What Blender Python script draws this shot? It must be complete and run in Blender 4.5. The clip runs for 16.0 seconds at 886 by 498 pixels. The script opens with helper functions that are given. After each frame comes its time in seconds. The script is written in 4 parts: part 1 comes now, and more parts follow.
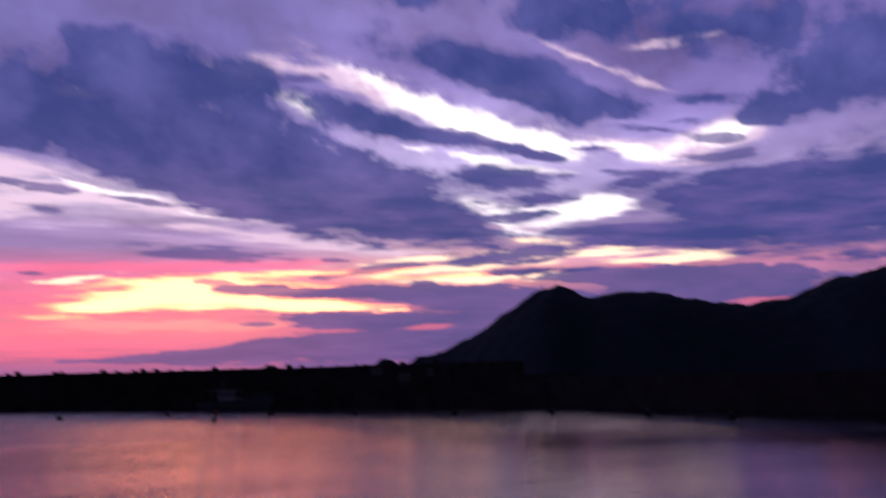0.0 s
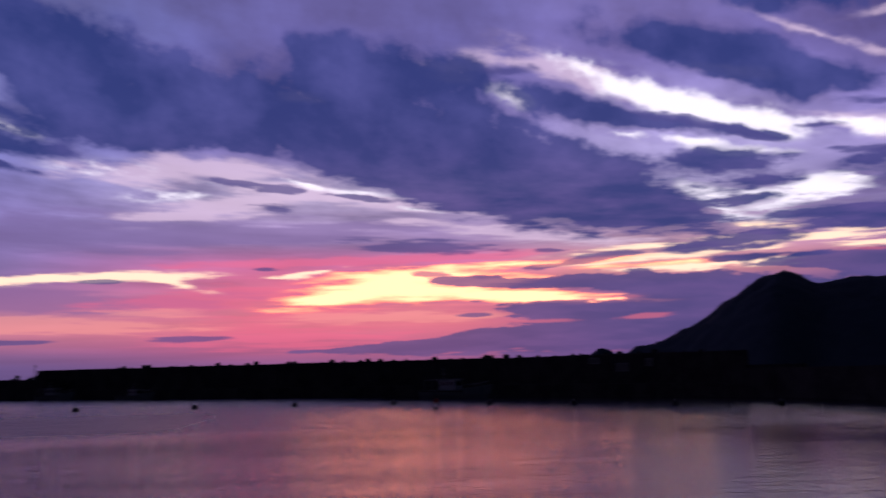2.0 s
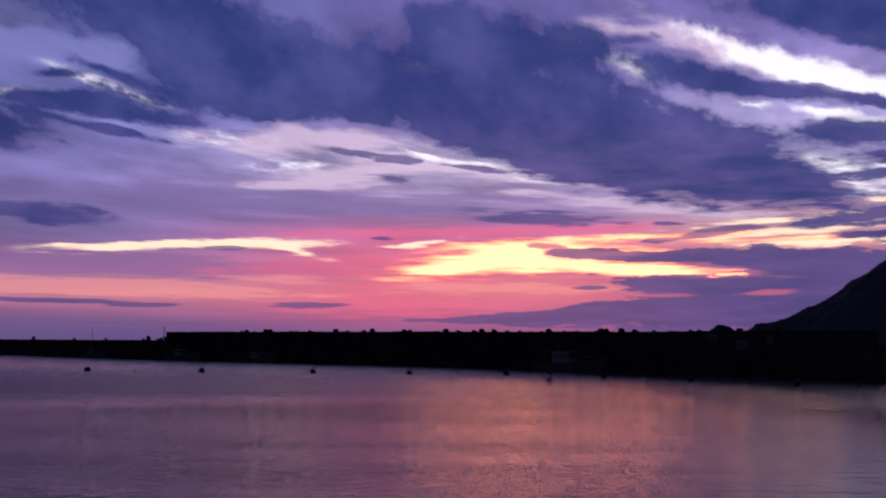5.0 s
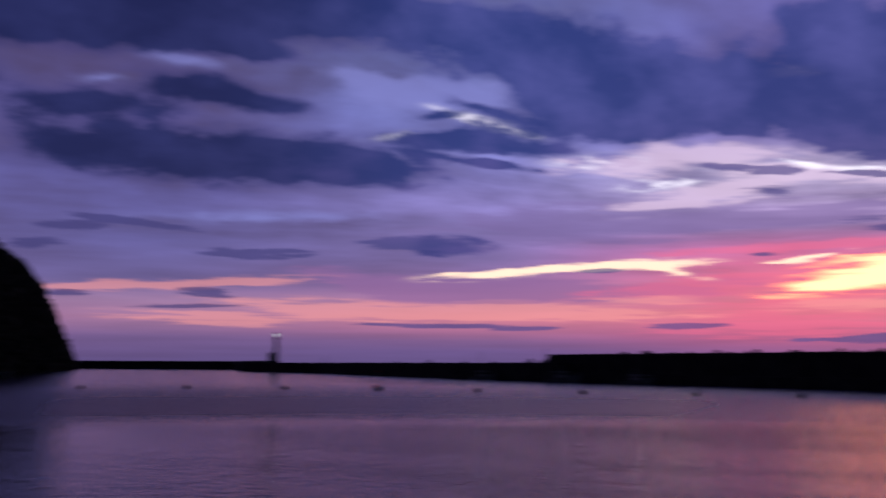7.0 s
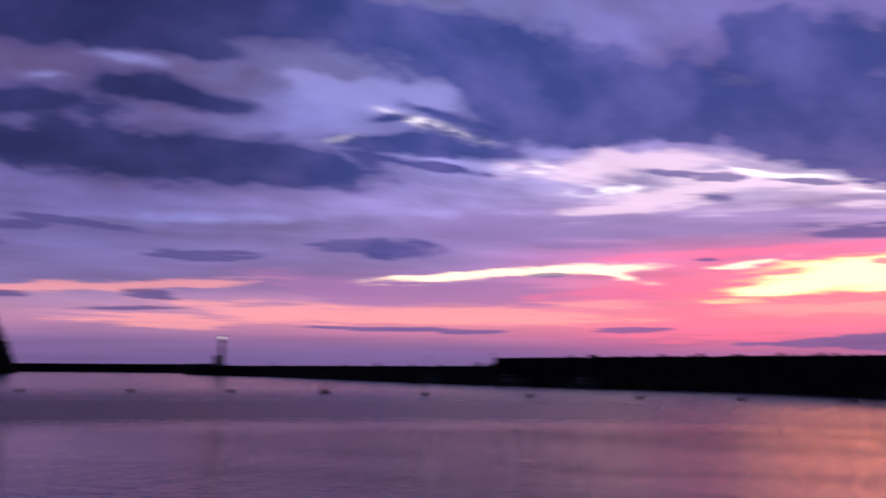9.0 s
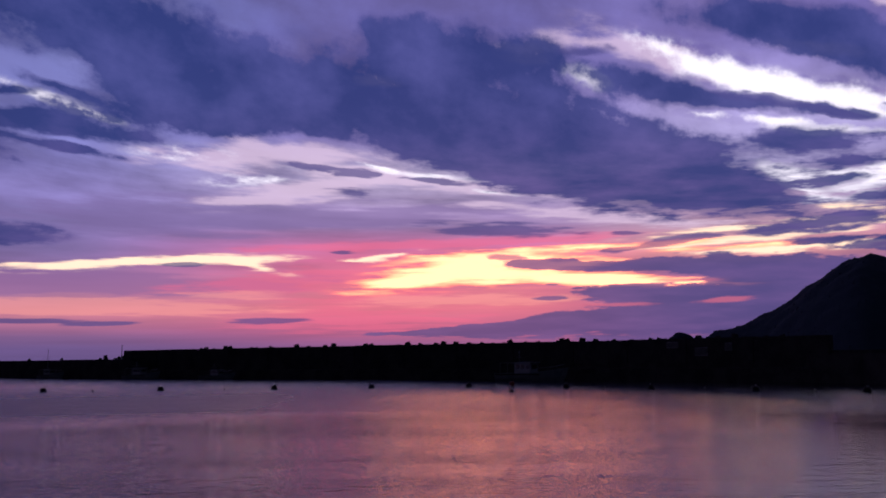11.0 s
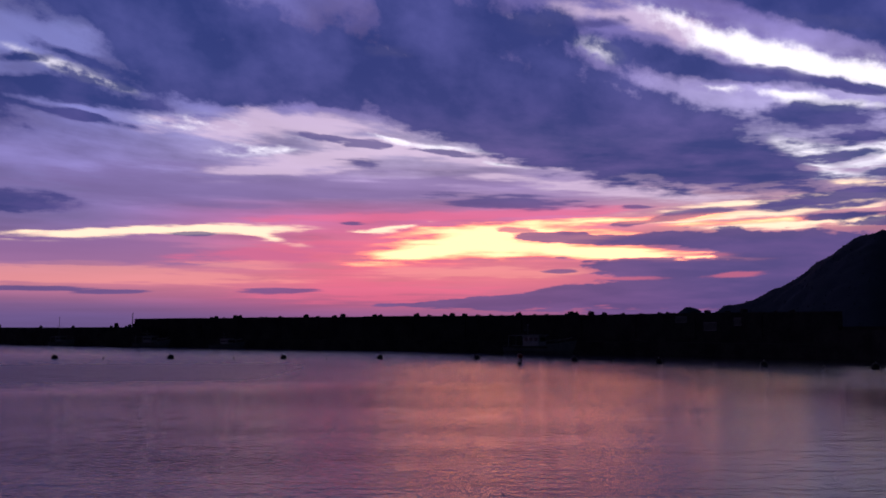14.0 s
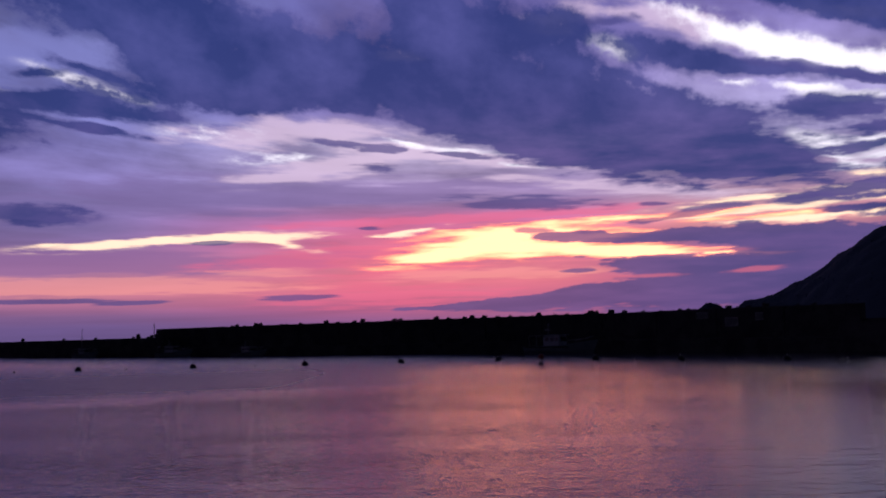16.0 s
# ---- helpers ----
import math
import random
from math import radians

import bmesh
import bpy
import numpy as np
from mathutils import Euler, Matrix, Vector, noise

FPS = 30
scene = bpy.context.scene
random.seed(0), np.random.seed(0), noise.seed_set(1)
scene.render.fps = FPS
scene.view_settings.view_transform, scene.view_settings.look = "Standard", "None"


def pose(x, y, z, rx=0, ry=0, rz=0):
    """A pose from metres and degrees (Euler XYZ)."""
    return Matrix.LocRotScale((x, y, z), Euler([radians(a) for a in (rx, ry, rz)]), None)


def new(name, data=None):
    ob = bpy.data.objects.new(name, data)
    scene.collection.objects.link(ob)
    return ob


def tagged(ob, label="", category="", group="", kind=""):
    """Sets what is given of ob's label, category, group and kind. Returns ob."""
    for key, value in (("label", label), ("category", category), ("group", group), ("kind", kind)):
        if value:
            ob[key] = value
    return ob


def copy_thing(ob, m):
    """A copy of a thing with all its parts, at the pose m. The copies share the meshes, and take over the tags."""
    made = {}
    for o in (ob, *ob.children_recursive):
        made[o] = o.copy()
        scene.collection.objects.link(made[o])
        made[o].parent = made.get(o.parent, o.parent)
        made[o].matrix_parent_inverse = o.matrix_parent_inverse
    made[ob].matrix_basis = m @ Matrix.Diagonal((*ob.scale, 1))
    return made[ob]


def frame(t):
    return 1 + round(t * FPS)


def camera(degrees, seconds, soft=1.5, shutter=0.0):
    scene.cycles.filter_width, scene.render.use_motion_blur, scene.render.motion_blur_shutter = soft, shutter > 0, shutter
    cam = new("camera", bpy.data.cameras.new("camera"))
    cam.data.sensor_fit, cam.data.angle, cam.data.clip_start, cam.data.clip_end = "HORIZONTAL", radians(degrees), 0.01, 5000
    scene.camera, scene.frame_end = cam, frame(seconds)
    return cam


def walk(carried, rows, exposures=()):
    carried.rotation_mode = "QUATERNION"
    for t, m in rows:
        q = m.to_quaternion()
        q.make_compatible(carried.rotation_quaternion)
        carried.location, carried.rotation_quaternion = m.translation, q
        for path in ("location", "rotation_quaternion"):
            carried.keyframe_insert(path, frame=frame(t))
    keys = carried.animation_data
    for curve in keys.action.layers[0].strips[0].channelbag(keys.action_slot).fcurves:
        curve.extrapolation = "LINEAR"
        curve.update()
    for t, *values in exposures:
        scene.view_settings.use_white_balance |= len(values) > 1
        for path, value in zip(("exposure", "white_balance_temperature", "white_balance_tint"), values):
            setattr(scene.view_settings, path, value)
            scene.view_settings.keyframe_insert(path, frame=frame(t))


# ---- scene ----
EYE = 3.0
cam = camera(49.30, 16.0, soft=1.8, shutter=0.9)
walk(cam, [
    (0, pose(0, 0, EYE, 97.74, 1.26, -17.56)),
    (0.1, pose(0, 0, EYE, 98.30, 1.30, -16.85)),
    (0.2, pose(0, 0, EYE, 98.55, 1.35, -16.50)),
    (0.3, pose(0, 0, EYE, 98.65, 1.45, -16.05)),
    (0.5, pose(0, 0, EYE, 99.24, 1.62, -15.42)),
    (1, pose(0, 0, EYE, 99.03, 1.40, -12.03)),
    (1.5, pose(0, 0, EYE, 98.38, 1.56, -7.80)),
    (2, pose(0, 0, EYE, 97.40, 1.13, -4.83)),
    (2.5, pose(0, 0, EYE, 98.15, 1.09, 0.46)),
    (3, pose(0, 0, EYE, 98.02, 0.77, 3.64)),
    (3.5, pose(0, 0, EYE, 97.61, -0.15, 4.06)),
    (3.7, pose(0, 0, EYE, 97.77, -0.62, 4.58)),
    (5.8, pose(0, 0, EYE, 94.72, -0.53, 0.54)),
    (6, pose(0, 0, EYE, 95.12, 0.32, 3.94)),
    (6.5, pose(0, 0, EYE, 96.05, 0.50, 13.86)),
    (7, pose(0, 0, EYE, 96.84, -0.29, 23.96)),
    (7.5, pose(0, 0, EYE, 96.29, -0.71, 33.05)),
    (8, pose(0, 0, EYE, 95.79, -0.25, 38.72)),
    (8.5, pose(0, 0, EYE, 97.21, -1.13, 31.80)),
    (9, pose(0, 0, EYE, 97.05, -0.38, 20.88)),
    (9.5, pose(0, 0, EYE, 96.83, 0.93, 12.36)),
    (10, pose(0, 0, EYE, 96.51, 1.49, 2.51)),
    (10.2, pose(0, 0, EYE, 96.75, 0.25, -0.40)),
    (12.5, pose(0, 0, EYE, 95.34, 1.22, 0.07)),
    (13, pose(0, 0, EYE, 94.99, -0.35, 0.48)),
    (13.5, pose(0, 0, EYE, 94.54, -0.25, -0.37)),
    (14, pose(0, 0, EYE, 94.80, -0.02, 0.13)),
    (14.5, pose(0, 0, EYE, 94.78, -0.00, 0.00)),
    (15, pose(0, 0, EYE, 95.07, 0.39, -0.42)),
    (15.5, pose(0, 0, EYE, 95.50, 0.74, 0.30)),
    (16, pose(0, 0, EYE, 94.97, 1.49, 1.32)),
], exposures=[(0, 0.48, 7150, 10), (0.5, 0.27, 7000, 11), (1.5, 0.05, 6550, 10), (2.5, 0.12, 6500, 10), (3.5, 0.08, 6500, 10), (6, 0.06, 6450, 8), (6.5, 0.0, 6400, 8), (7, 0.14, 6400, 8), (7.5, 0.62, 6950, 8), (8, 1.46, 8150, 8), (8.5, 1.22, 8000, 10), (9, 0.57, 6900, 12), (9.5, 0.25, 6500, 9), (10, 0.15, 6500, 8), (12.5, 0.11, 6500, 7), (16, 0.11, 6500, 7)])


# ---------- sky after sunset ----------
def srgb(r, g, b):
    return tuple(((c / 255 + 0.055) / 1.055) ** 2.4 if c > 10 else c / 255 / 12.92 for c in (r, g, b)) + (1.0,)


world = bpy.data.worlds.new("dusk_sky")
scene.world = world
world.use_nodes = True
WT = world.node_tree
WT.nodes.clear()


class Nodes:
    """Short forms for wiring a node tree."""

    def __init__(self, tree):
        self.tree = tree

    def put(self, kind, **given):
        n = self.tree.nodes.new(kind)
        for k, v in given.items():
            setattr(n, k, v)
        return n

    def join(self, value, socket):
        if isinstance(value, bpy.types.NodeSocket):
            self.tree.links.new(value, socket)
        else:
            socket.default_value = value

    def math(self, op, a, b=0.0, c=0.0, clamp=False):
        n = self.put("ShaderNodeMath", operation=op, use_clamp=clamp)
        for v, s in zip((a, b, c), n.inputs):
            self.join(v, s)
        return n.outputs[0]

    def step(self, v, lo, hi, a=0.0, b=1.0):
        n = self.put("ShaderNodeMapRange", interpolation_type="SMOOTHSTEP")
        for x, s in zip((v, lo, hi, a, b), n.inputs):
            self.join(x, s)
        return n.outputs[0]

    def mix(self, f, a, b, blend="MIX"):
        n = self.put("ShaderNodeMix", data_type="RGBA", blend_type=blend)
        self.join(f, n.inputs[0])
        self.join(a, n.inputs[6])
        self.join(b, n.inputs[7])
        return n.outputs[2]

    def ramp(self, v, stops, mode="LINEAR"):
        n = self.put("ShaderNodeValToRGB")
        cr = n.color_ramp
        cr.interpolation = mode
        while len(cr.elements) < len(stops):
            cr.elements.new(0.5)
        for e, (p, c) in zip(cr.elements, stops):
            e.position, e.color = p, c
        self.join(v, n.inputs[0])
        return n.outputs[0]

    def noise(self, vec, scale, detail=4.0, rough=0.55, color=False):
        n = self.put("ShaderNodeTexNoise")
        self.join(vec, n.inputs["Vector"])
        n.inputs["Scale"].default_value = scale
        n.inputs["Detail"].default_value = detail
        n.inputs["Roughness"].default_value = rough
        return n.outputs[1 if color else 0]

    def xyz(self, x, y, z=0.0):
        n = self.put("ShaderNodeCombineXYZ")
        for v, s in zip((x, y, z), n.inputs):
            self.join(v, s)
        return n.outputs[0]

    def vec(self, op, a, b):
        n = self.put("ShaderNodeVectorMath", operation=op)
        self.join(a, n.inputs[0])
        self.join(b, n.inputs[1])
        return n.outputs[0]


N = Nodes(WT)
way = N.put("ShaderNodeTexCoord").outputs["Generated"]
parts_of_way = N.put("ShaderNodeSeparateXYZ")
WT.links.new(way, parts_of_way.inputs[0])
wx, wy, wz = parts_of_way.outputs
DEG = 180 / math.pi
bearing = N.math("MULTIPLY", N.math("ARCTAN2", wx, wy), DEG)
elev = N.math("MULTIPLY", N.math("ARCSINE", wz), DEG)
up = N.math("MAXIMUM", elev, 0.0)


def total(*terms):
    v = terms[0]
    for t in terms[1:]:
        v = N.math("ADD", v, t)
    return v


def scaled(v, k):
    return N.math("MULTIPLY", v, k)


# cloud streaks lie flatter towards the horizon, and the high ones lean down to the north
lean_here = scaled(N.math("MULTIPLY", N.step(bearing, -32.0, -16.0), N.step(elev, 6.0, 13.0)), 0.15)
leaned = N.math("ADD", up, N.math("MULTIPLY", N.math("MINIMUM", N.math("ADD", bearing, 30.0), 60.0), lean_here))
tall = scaled(N.math("LOGARITHM", N.math("ADD", leaned, 2.0), math.e), 7.0)
flat = N.xyz(scaled(bearing, 0.25), tall)
stretched = N.xyz(scaled(bearing, 0.10), tall)
low = N.step(elev, -1.0, 18.0, 0.25, 1.5)
coarse = N.vec("SUBTRACT", N.noise(flat, 0.6, 2.0, 0.5, True), (0.5, 0.5, 0.5))
fine = N.vec("SUBTRACT", N.noise(flat, 2.6, 5.0, 0.6, True), (0.5, 0.5, 0.5))
drift = N.vec("ADD", N.vec("MULTIPLY", coarse, (1.4, 0.4, 0.0)), N.vec("MULTIPLY", fine, (1.0, 0.36, 0.0)))
spot = N.vec("ADD", N.xyz(bearing, elev), N.vec("MULTIPLY", drift, N.xyz(1.0, low, 0.0)))
puffs = N.math("SUBTRACT", N.noise(flat, 1.4, 8.0, 0.6), 0.5)
wisps = N.math("SUBTRACT", N.noise(stretched, 0.9, 5.0, 0.52), 0.5)
streaky = N.math("SUBTRACT", N.noise(stretched, 2.4, 5.0, 0.55), 0.5)
folds = N.math("SUBTRACT", N.noise(N.vec("ADD", flat, (31.0, 17.0, 0.0)), 0.75, 6.0, 0.52), 0.5)
edge_noise = N.math("MULTIPLY", N.math("ADD", puffs, scaled(wisps, 0.5)), N.step(bearing, -20.0, -34.0, 1.0, 0.5))
fields = {}


def cloud(kind, b, e, rb, re, lean, strength):
    """One soft-edged cloud, or one gap between clouds, added to the field of its kind."""
    m = N.put("ShaderNodeMapping", vector_type="TEXTURE")
    WT.links.new(spot, m.inputs[0])
    m.inputs[1].default_value = (b, e, 0)
    m.inputs[2].default_value = (0, 0, radians(lean))
    m.inputs[3].default_value = (1.8 * rb, 1.8 * re, 1)
    g = N.put("ShaderNodeTexGradient", gradient_type="QUADRATIC_SPHERE")
    WT.links.new(m.outputs[0], g.inputs[0])
    fields[kind] = N.math("MULTIPLY_ADD", g.outputs["Fac"], strength, fields.get(kind, 0.0))

# veil: bearing, elevation, half width, half height, lean, strength
cloud("veil", -15.14, 8.23, 10.72, 1.17, 1.8, 0.9)
cloud("veil", -4.99, 8.32, 6.70, 0.54, 0.4, 1.0)
cloud("veil", 3.11, 8.84, 5.03, 0.47, -3.8, 0.6)

# mauve: bearing, elevation, half width, half height, lean, strength
cloud("mauve", -19.06, 4.34, 8.71, 0.60, -2.1, 1.0)
cloud("mauve", -23.17, 4.44, 4.02, 0.67, 2.0, 0.8)
cloud("mauve", -10.25, 4.42, 5.36, 0.47, 3.9, 0.6)
cloud("mauve", -27.48, 4.57, 5.03, 0.67, -9.6, 1.0)
cloud("mauve", -17.42, 4.36, 4.69, 0.54, -3.0, 1.0)

# rose: bearing, elevation, half width, half height, lean, strength
cloud("rose", -7.63, 4.62, 7.37, 0.74, 4.9, 1.0)
cloud("rose", -0.94, 6.74, 9.38, 0.30, 2.0, 1.0)
cloud("rose", 7.12, 6.86, 5.36, 0.27, 2.1, 0.7)
cloud("rose", -4.95, 2.31, 7.37, 0.74, 0.0, 0.8)
cloud("rose", -2.95, 3.82, 5.36, 0.47, 4.4, 1.0)

# salmon: bearing, elevation, half width, half height, lean, strength
cloud("salmon", -15.96, 2.97, 6.70, 0.44, -1.1, 0.8)
cloud("salmon", -23.12, 2.9, 4.69, 0.40, 1.0, 0.7)
cloud("salmon", 1.75, 3.42, 6.70, 0.40, 0.0, 0.8)
cloud("salmon", -12.82, 3.73, 4.02, 0.30, 0.9, 0.6)
cloud("salmon", -42.9, 4.35, 4.69, 0.30, 2.4, 0.8)
cloud("salmon", -36.05, 4.69, 5.03, 0.34, 3.3, 0.8)
cloud("salmon", -29.46, 3.21, 7.37, 0.50, -2.1, 1.0)
cloud("salmon", -37.26, 2.65, 5.36, 0.47, -1.1, 0.8)
cloud("salmon", -21.76, 3.13, 5.03, 0.40, 0.0, 1.0)

# lavender: bearing, elevation, half width, half height, lean, strength
cloud("lavender", -12.33, 11.64, 4.36, 0.67, -0.8, 1.0)
cloud("lavender", -7.71, 12.23, 4.02, 0.54, -6.7, 1.0)
cloud("lavender", -7.35, 10.04, 5.70, 0.67, 8.9, 1.0)
cloud("lavender", -2.98, 10.77, 4.02, 0.47, -9.6, 1.0)
cloud("lavender", -10.98, 9.35, 2.68, 0.27, 6.7, 0.8)
cloud("lavender", 1.43, 10.25, 5.36, 0.30, -8.4, 1.0)
cloud("lavender", 7.47, 8.51, 6.70, 0.30, -6.3, 0.8)
cloud("lavender", 12.06, 7.84, 6.03, 0.40, -4.8, 0.6)
cloud("lavender", -3.35, 16.22, 1.34, 0.47, 0.8, 0.8)
cloud("lavender", 13.21, 17.56, 4.36, 0.80, -24.0, 0.9)
cloud("lavender", 9.26, 18.26, 2.68, 0.60, -13.0, 0.6)
cloud("lavender", 5.88, 17.92, 2.01, 0.87, -2.1, 0.5)
cloud("lavender", 32.69, 13.22, 3.35, 0.87, 3.3, 0.8)
cloud("lavender", 29.58, 13.05, 3.35, 0.54, -10.5, 0.8)
cloud("lavender", 26.73, 18.44, 4.36, 0.27, -23.7, 0.6)
cloud("lavender", 32.87, 19.11, 3.69, 0.27, 3.5, 0.6)
cloud("lavender", 34.86, 14.05, 2.68, 0.67, 13.2, 0.6)
cloud("lavender", 21.96, 16.93, 4.02, 0.47, -16.3, 0.5)

# pale_blue: bearing, elevation, half width, half height, lean, strength
cloud("pale_blue", -29.01, 16.91, 3.69, 0.47, -3.8, 0.6)
cloud("pale_blue", -25.56, 15.84, 5.03, 1.14, -4.6, 0.6)
cloud("pale_blue", -20.74, 16.5, 2.01, 0.47, -0.8, 0.5)
cloud("pale_blue", -22.39, 15.84, 5.70, 1.14, -4.2, 0.7)
cloud("pale_blue", -16.27, 15.79, 4.02, 0.47, -15.9, 0.5)
cloud("pale_blue", -39.7, 17.26, 2.35, 0.47, -5.1, 0.8)
cloud("pale_blue", -34.2, 8.53, 7.37, 0.47, 1.7, 0.5)
cloud("pale_blue", -43.72, 15.8, 2.01, 0.27, 5.6, 0.5)
cloud("pale_blue", -54.91, 13.92, 2.01, 0.47, 19.1, 0.9)
cloud("pale_blue", -60.75, 14.14, 3.35, 0.47, -9.7, 0.7)

# white: bearing, elevation, half width, half height, lean, strength
cloud("white", 17.01, 16.09, 4.02, 0.80, -22.6, 1)
cloud("white", 20.96, 14.7, 3.35, 0.70, -21.3, 1)
cloud("white", 23.85, 13.87, 2.35, 0.74, -16.0, 0.9)
cloud("white", 13.86, 17.51, 2.35, 0.47, -26.0, 0.6)
cloud("white", 9.23, 16.21, 1.27, 0.47, -23.0, 0.9)
cloud("white", 20.0, 12.94, 3.02, 0.30, -9.3, 1.0)
cloud("white", 23.22, 12.18, 2.01, 0.23, -5.0, 1.0)
cloud("white", 16.01, 13.77, 1.34, 0.27, -4.1, 0.8)
cloud("white", 19.92, 10.21, 1.21, 0.44, -28.8, 1.0)
cloud("white", 21.09, 9.33, 2.01, 0.40, -28.9, 1.0)
cloud("white", 23.42, 9.66, 2.01, 0.40, 1.0, 1.0)
cloud("white", 22.23, 8.45, 3.02, 0.27, -3.5, 0.8)
cloud("white", -21.75, 14.33, 2.68, 0.30, -14.7, 0.9)
cloud("white", -19.48, 13.74, 1.51, 0.23, -15.8, 0.9)
cloud("white", -3.32, 11.33, 2.01, 0.20, -13.6, 0.8)
cloud("white", 0.07, 10.78, 2.35, 0.17, -8.0, 0.8)
cloud("white", 3.12, 9.84, 2.35, 0.13, -10.8, 0.5)
cloud("white", -19.89, 14.36, 2.01, 0.27, -15.8, 0.5)
cloud("white", -26.91, 13.52, 1.34, 0.23, 10.8, 0.5)
cloud("white", -14.68, 11.95, 3.02, 0.40, -1.7, 0.35)
cloud("white", -10.76, 10.67, 3.02, 0.47, 7.8, 0.35)
cloud("white", 27.69, 13.39, 2.35, 0.30, -10.4, 0.8)
cloud("white", 32.38, 13.15, 2.35, 0.54, 1.8, 0.38)
cloud("white", 34.24, 13.67, 2.01, 0.54, 7.7, 0.38)
cloud("white", 30.18, 12.68, 2.01, 0.34, -5.6, 0.4)
cloud("white", 26.66, 9.9, 2.51, 0.60, 0.9, 1.1)
cloud("white", 21.59, 9.88, 2.01, 0.40, -17.5, 1.0)
cloud("white", 28.44, 10.32, 1.01, 0.34, -4.6, 0.8)
cloud("white", 23.85, 8.93, 2.35, 0.27, -3.5, 0.6)

# peach: bearing, elevation, half width, half height, lean, strength
cloud("peach", 25.37, 7.27, 4.36, 0.34, -0.6, 1.0)
cloud("peach", 31.27, 6.72, 3.69, 0.27, -0.8, 1.0)
cloud("peach", 33.09, 6.91, 1.68, 0.20, -4.4, 1.0)
cloud("peach", 19.79, 6.8, 2.01, 0.20, -2.2, 0.6)
cloud("peach", -20.58, 5.4, 3.85, 0.27, 3.9, 1.0)
cloud("peach", -16.8, 5.56, 2.01, 0.20, 1.4, 0.8)
cloud("peach", -12.22, 5.81, 3.69, 0.27, 0.9, 1.0)
cloud("peach", -10.43, 5.38, 1.84, 0.20, -11.1, 0.9)
cloud("peach", -4.81, 5.82, 1.34, 0.13, 0.4, 0.8)
cloud("peach", -2.96, 6.13, 1.68, 0.13, 8.4, 0.8)
cloud("peach", 18.31, 6.57, 5.36, 0.20, 2.6, 1)
cloud("peach", 20.99, 5.96, 5.03, 0.23, 0.5, 1)
cloud("peach", 16.79, 7.13, 5.03, 0.20, 3.1, 0.7)
cloud("peach", 22.18, 6.9, 3.02, 0.20, 0.5, 0.7)
cloud("peach", 23.94, 8.1, 2.01, 0.20, -3.6, 0.6)

# yellow: bearing, elevation, half width, half height, lean, strength
cloud("yellow", 2.09, 5.17, 4.69, 0.87, 1.6, 1.1)
cloud("yellow", -1.28, 4.6, 4.02, 0.47, 8.0, 0.9)
cloud("yellow", 5.78, 5.74, 5.36, 0.34, -2.4, 0.8)
cloud("yellow", 11.99, 4.3, 5.03, 0.27, -1.9, 1.0)
cloud("yellow", 7.76, 4.69, 4.02, 0.47, -0.4, 1.0)
cloud("yellow", 8.77, 6.34, 6.70, 0.20, 1.7, 0.8)
cloud("yellow", 17.69, 6.14, 4.02, 0.13, 1.1, 0.6)

# purple_bank: bearing, elevation, half width, half height, lean, strength
cloud("purple_bank", 11.04, 5.27, 5.86, 0.34, -1.9, 1.0)
cloud("purple_bank", 7.11, 5.46, 2.35, 0.23, -4.4, 1.0)
cloud("purple_bank", 16.44, 5.28, 4.69, 0.50, -1.4, 1.0)
cloud("purple_bank", 21.96, 4.61, 4.69, 0.74, -2.0, 1.0)
cloud("purple_bank", 11.66, 3.59, 3.69, 0.47, -2.9, 1.0)
cloud("purple_bank", 18.22, 3.26, 7.37, 0.87, 0.6, 1.0)
cloud("purple_bank", 8.72, 2.3, 6.37, 0.47, 7.6, 1.0)
cloud("purple_bank", 15.12, 1.82, 8.71, 0.94, 3.5, 1.0)
cloud("purple_bank", 3.75, 1.78, 5.36, 0.27, 5.0, 1.0)
cloud("purple_bank", 0.07, 1.65, 3.69, 0.17, 3.0, 1.0)
cloud("purple_bank", 29.99, 5.9, 5.70, 0.40, -1.3, 1.0)
cloud("purple_bank", 28.13, 5.82, 4.69, 0.40, 0.8, 1.0)
cloud("purple_bank", 34.99, 5.19, 5.36, 0.87, -4.0, 1.0)
cloud("purple_bank", 33.46, 4.19, 6.03, 1.01, -3.0, 1.0)
cloud("purple_bank", 20.95, 3.45, 6.70, 1.01, 3.2, 1.0)

# ember: bearing, elevation, half width, half height, lean, strength
cloud("ember", 17.0, 3.18, 1.68, 0.17, 3.1, 1.0)
cloud("ember", 10.36, 3.01, 2.35, 0.13, -0.4, 0.9)
cloud("ember", 14.54, 4.29, 2.01, 0.13, -0.9, 0.5)
cloud("ember", 36.03, 4.05, 1.68, 0.27, 1.4, 1.0)
cloud("ember", 29.1, 6.34, 2.01, 0.13, -3.3, 0.5)

# dark_bank: bearing, elevation, half width, half height, lean, strength
cloud("dark_bank", 2.12, 14.13, 11.06, 2.35, -14.8, 1.0)
cloud("dark_bank", 12.11, 10.94, 9.04, 1.84, -13.7, 1.0)
cloud("dark_bank", 7.17, 12.01, 10.05, 2.41, -13.7, 1.0)
cloud("dark_bank", 1.09, 12.66, 6.03, 1.34, -12.4, 1.0)
cloud("dark_bank", -6.4, 15.35, 8.71, 1.54, -6.3, 1.0)
cloud("dark_bank", -12.06, 14.8, 8.04, 1.14, -2.0, 1.0)
cloud("dark_bank", -15.27, 13.92, 6.37, 0.87, 0.1, 1.0)
cloud("dark_bank", 2.81, 17.35, 4.36, 1.88, -5.8, 1.0)
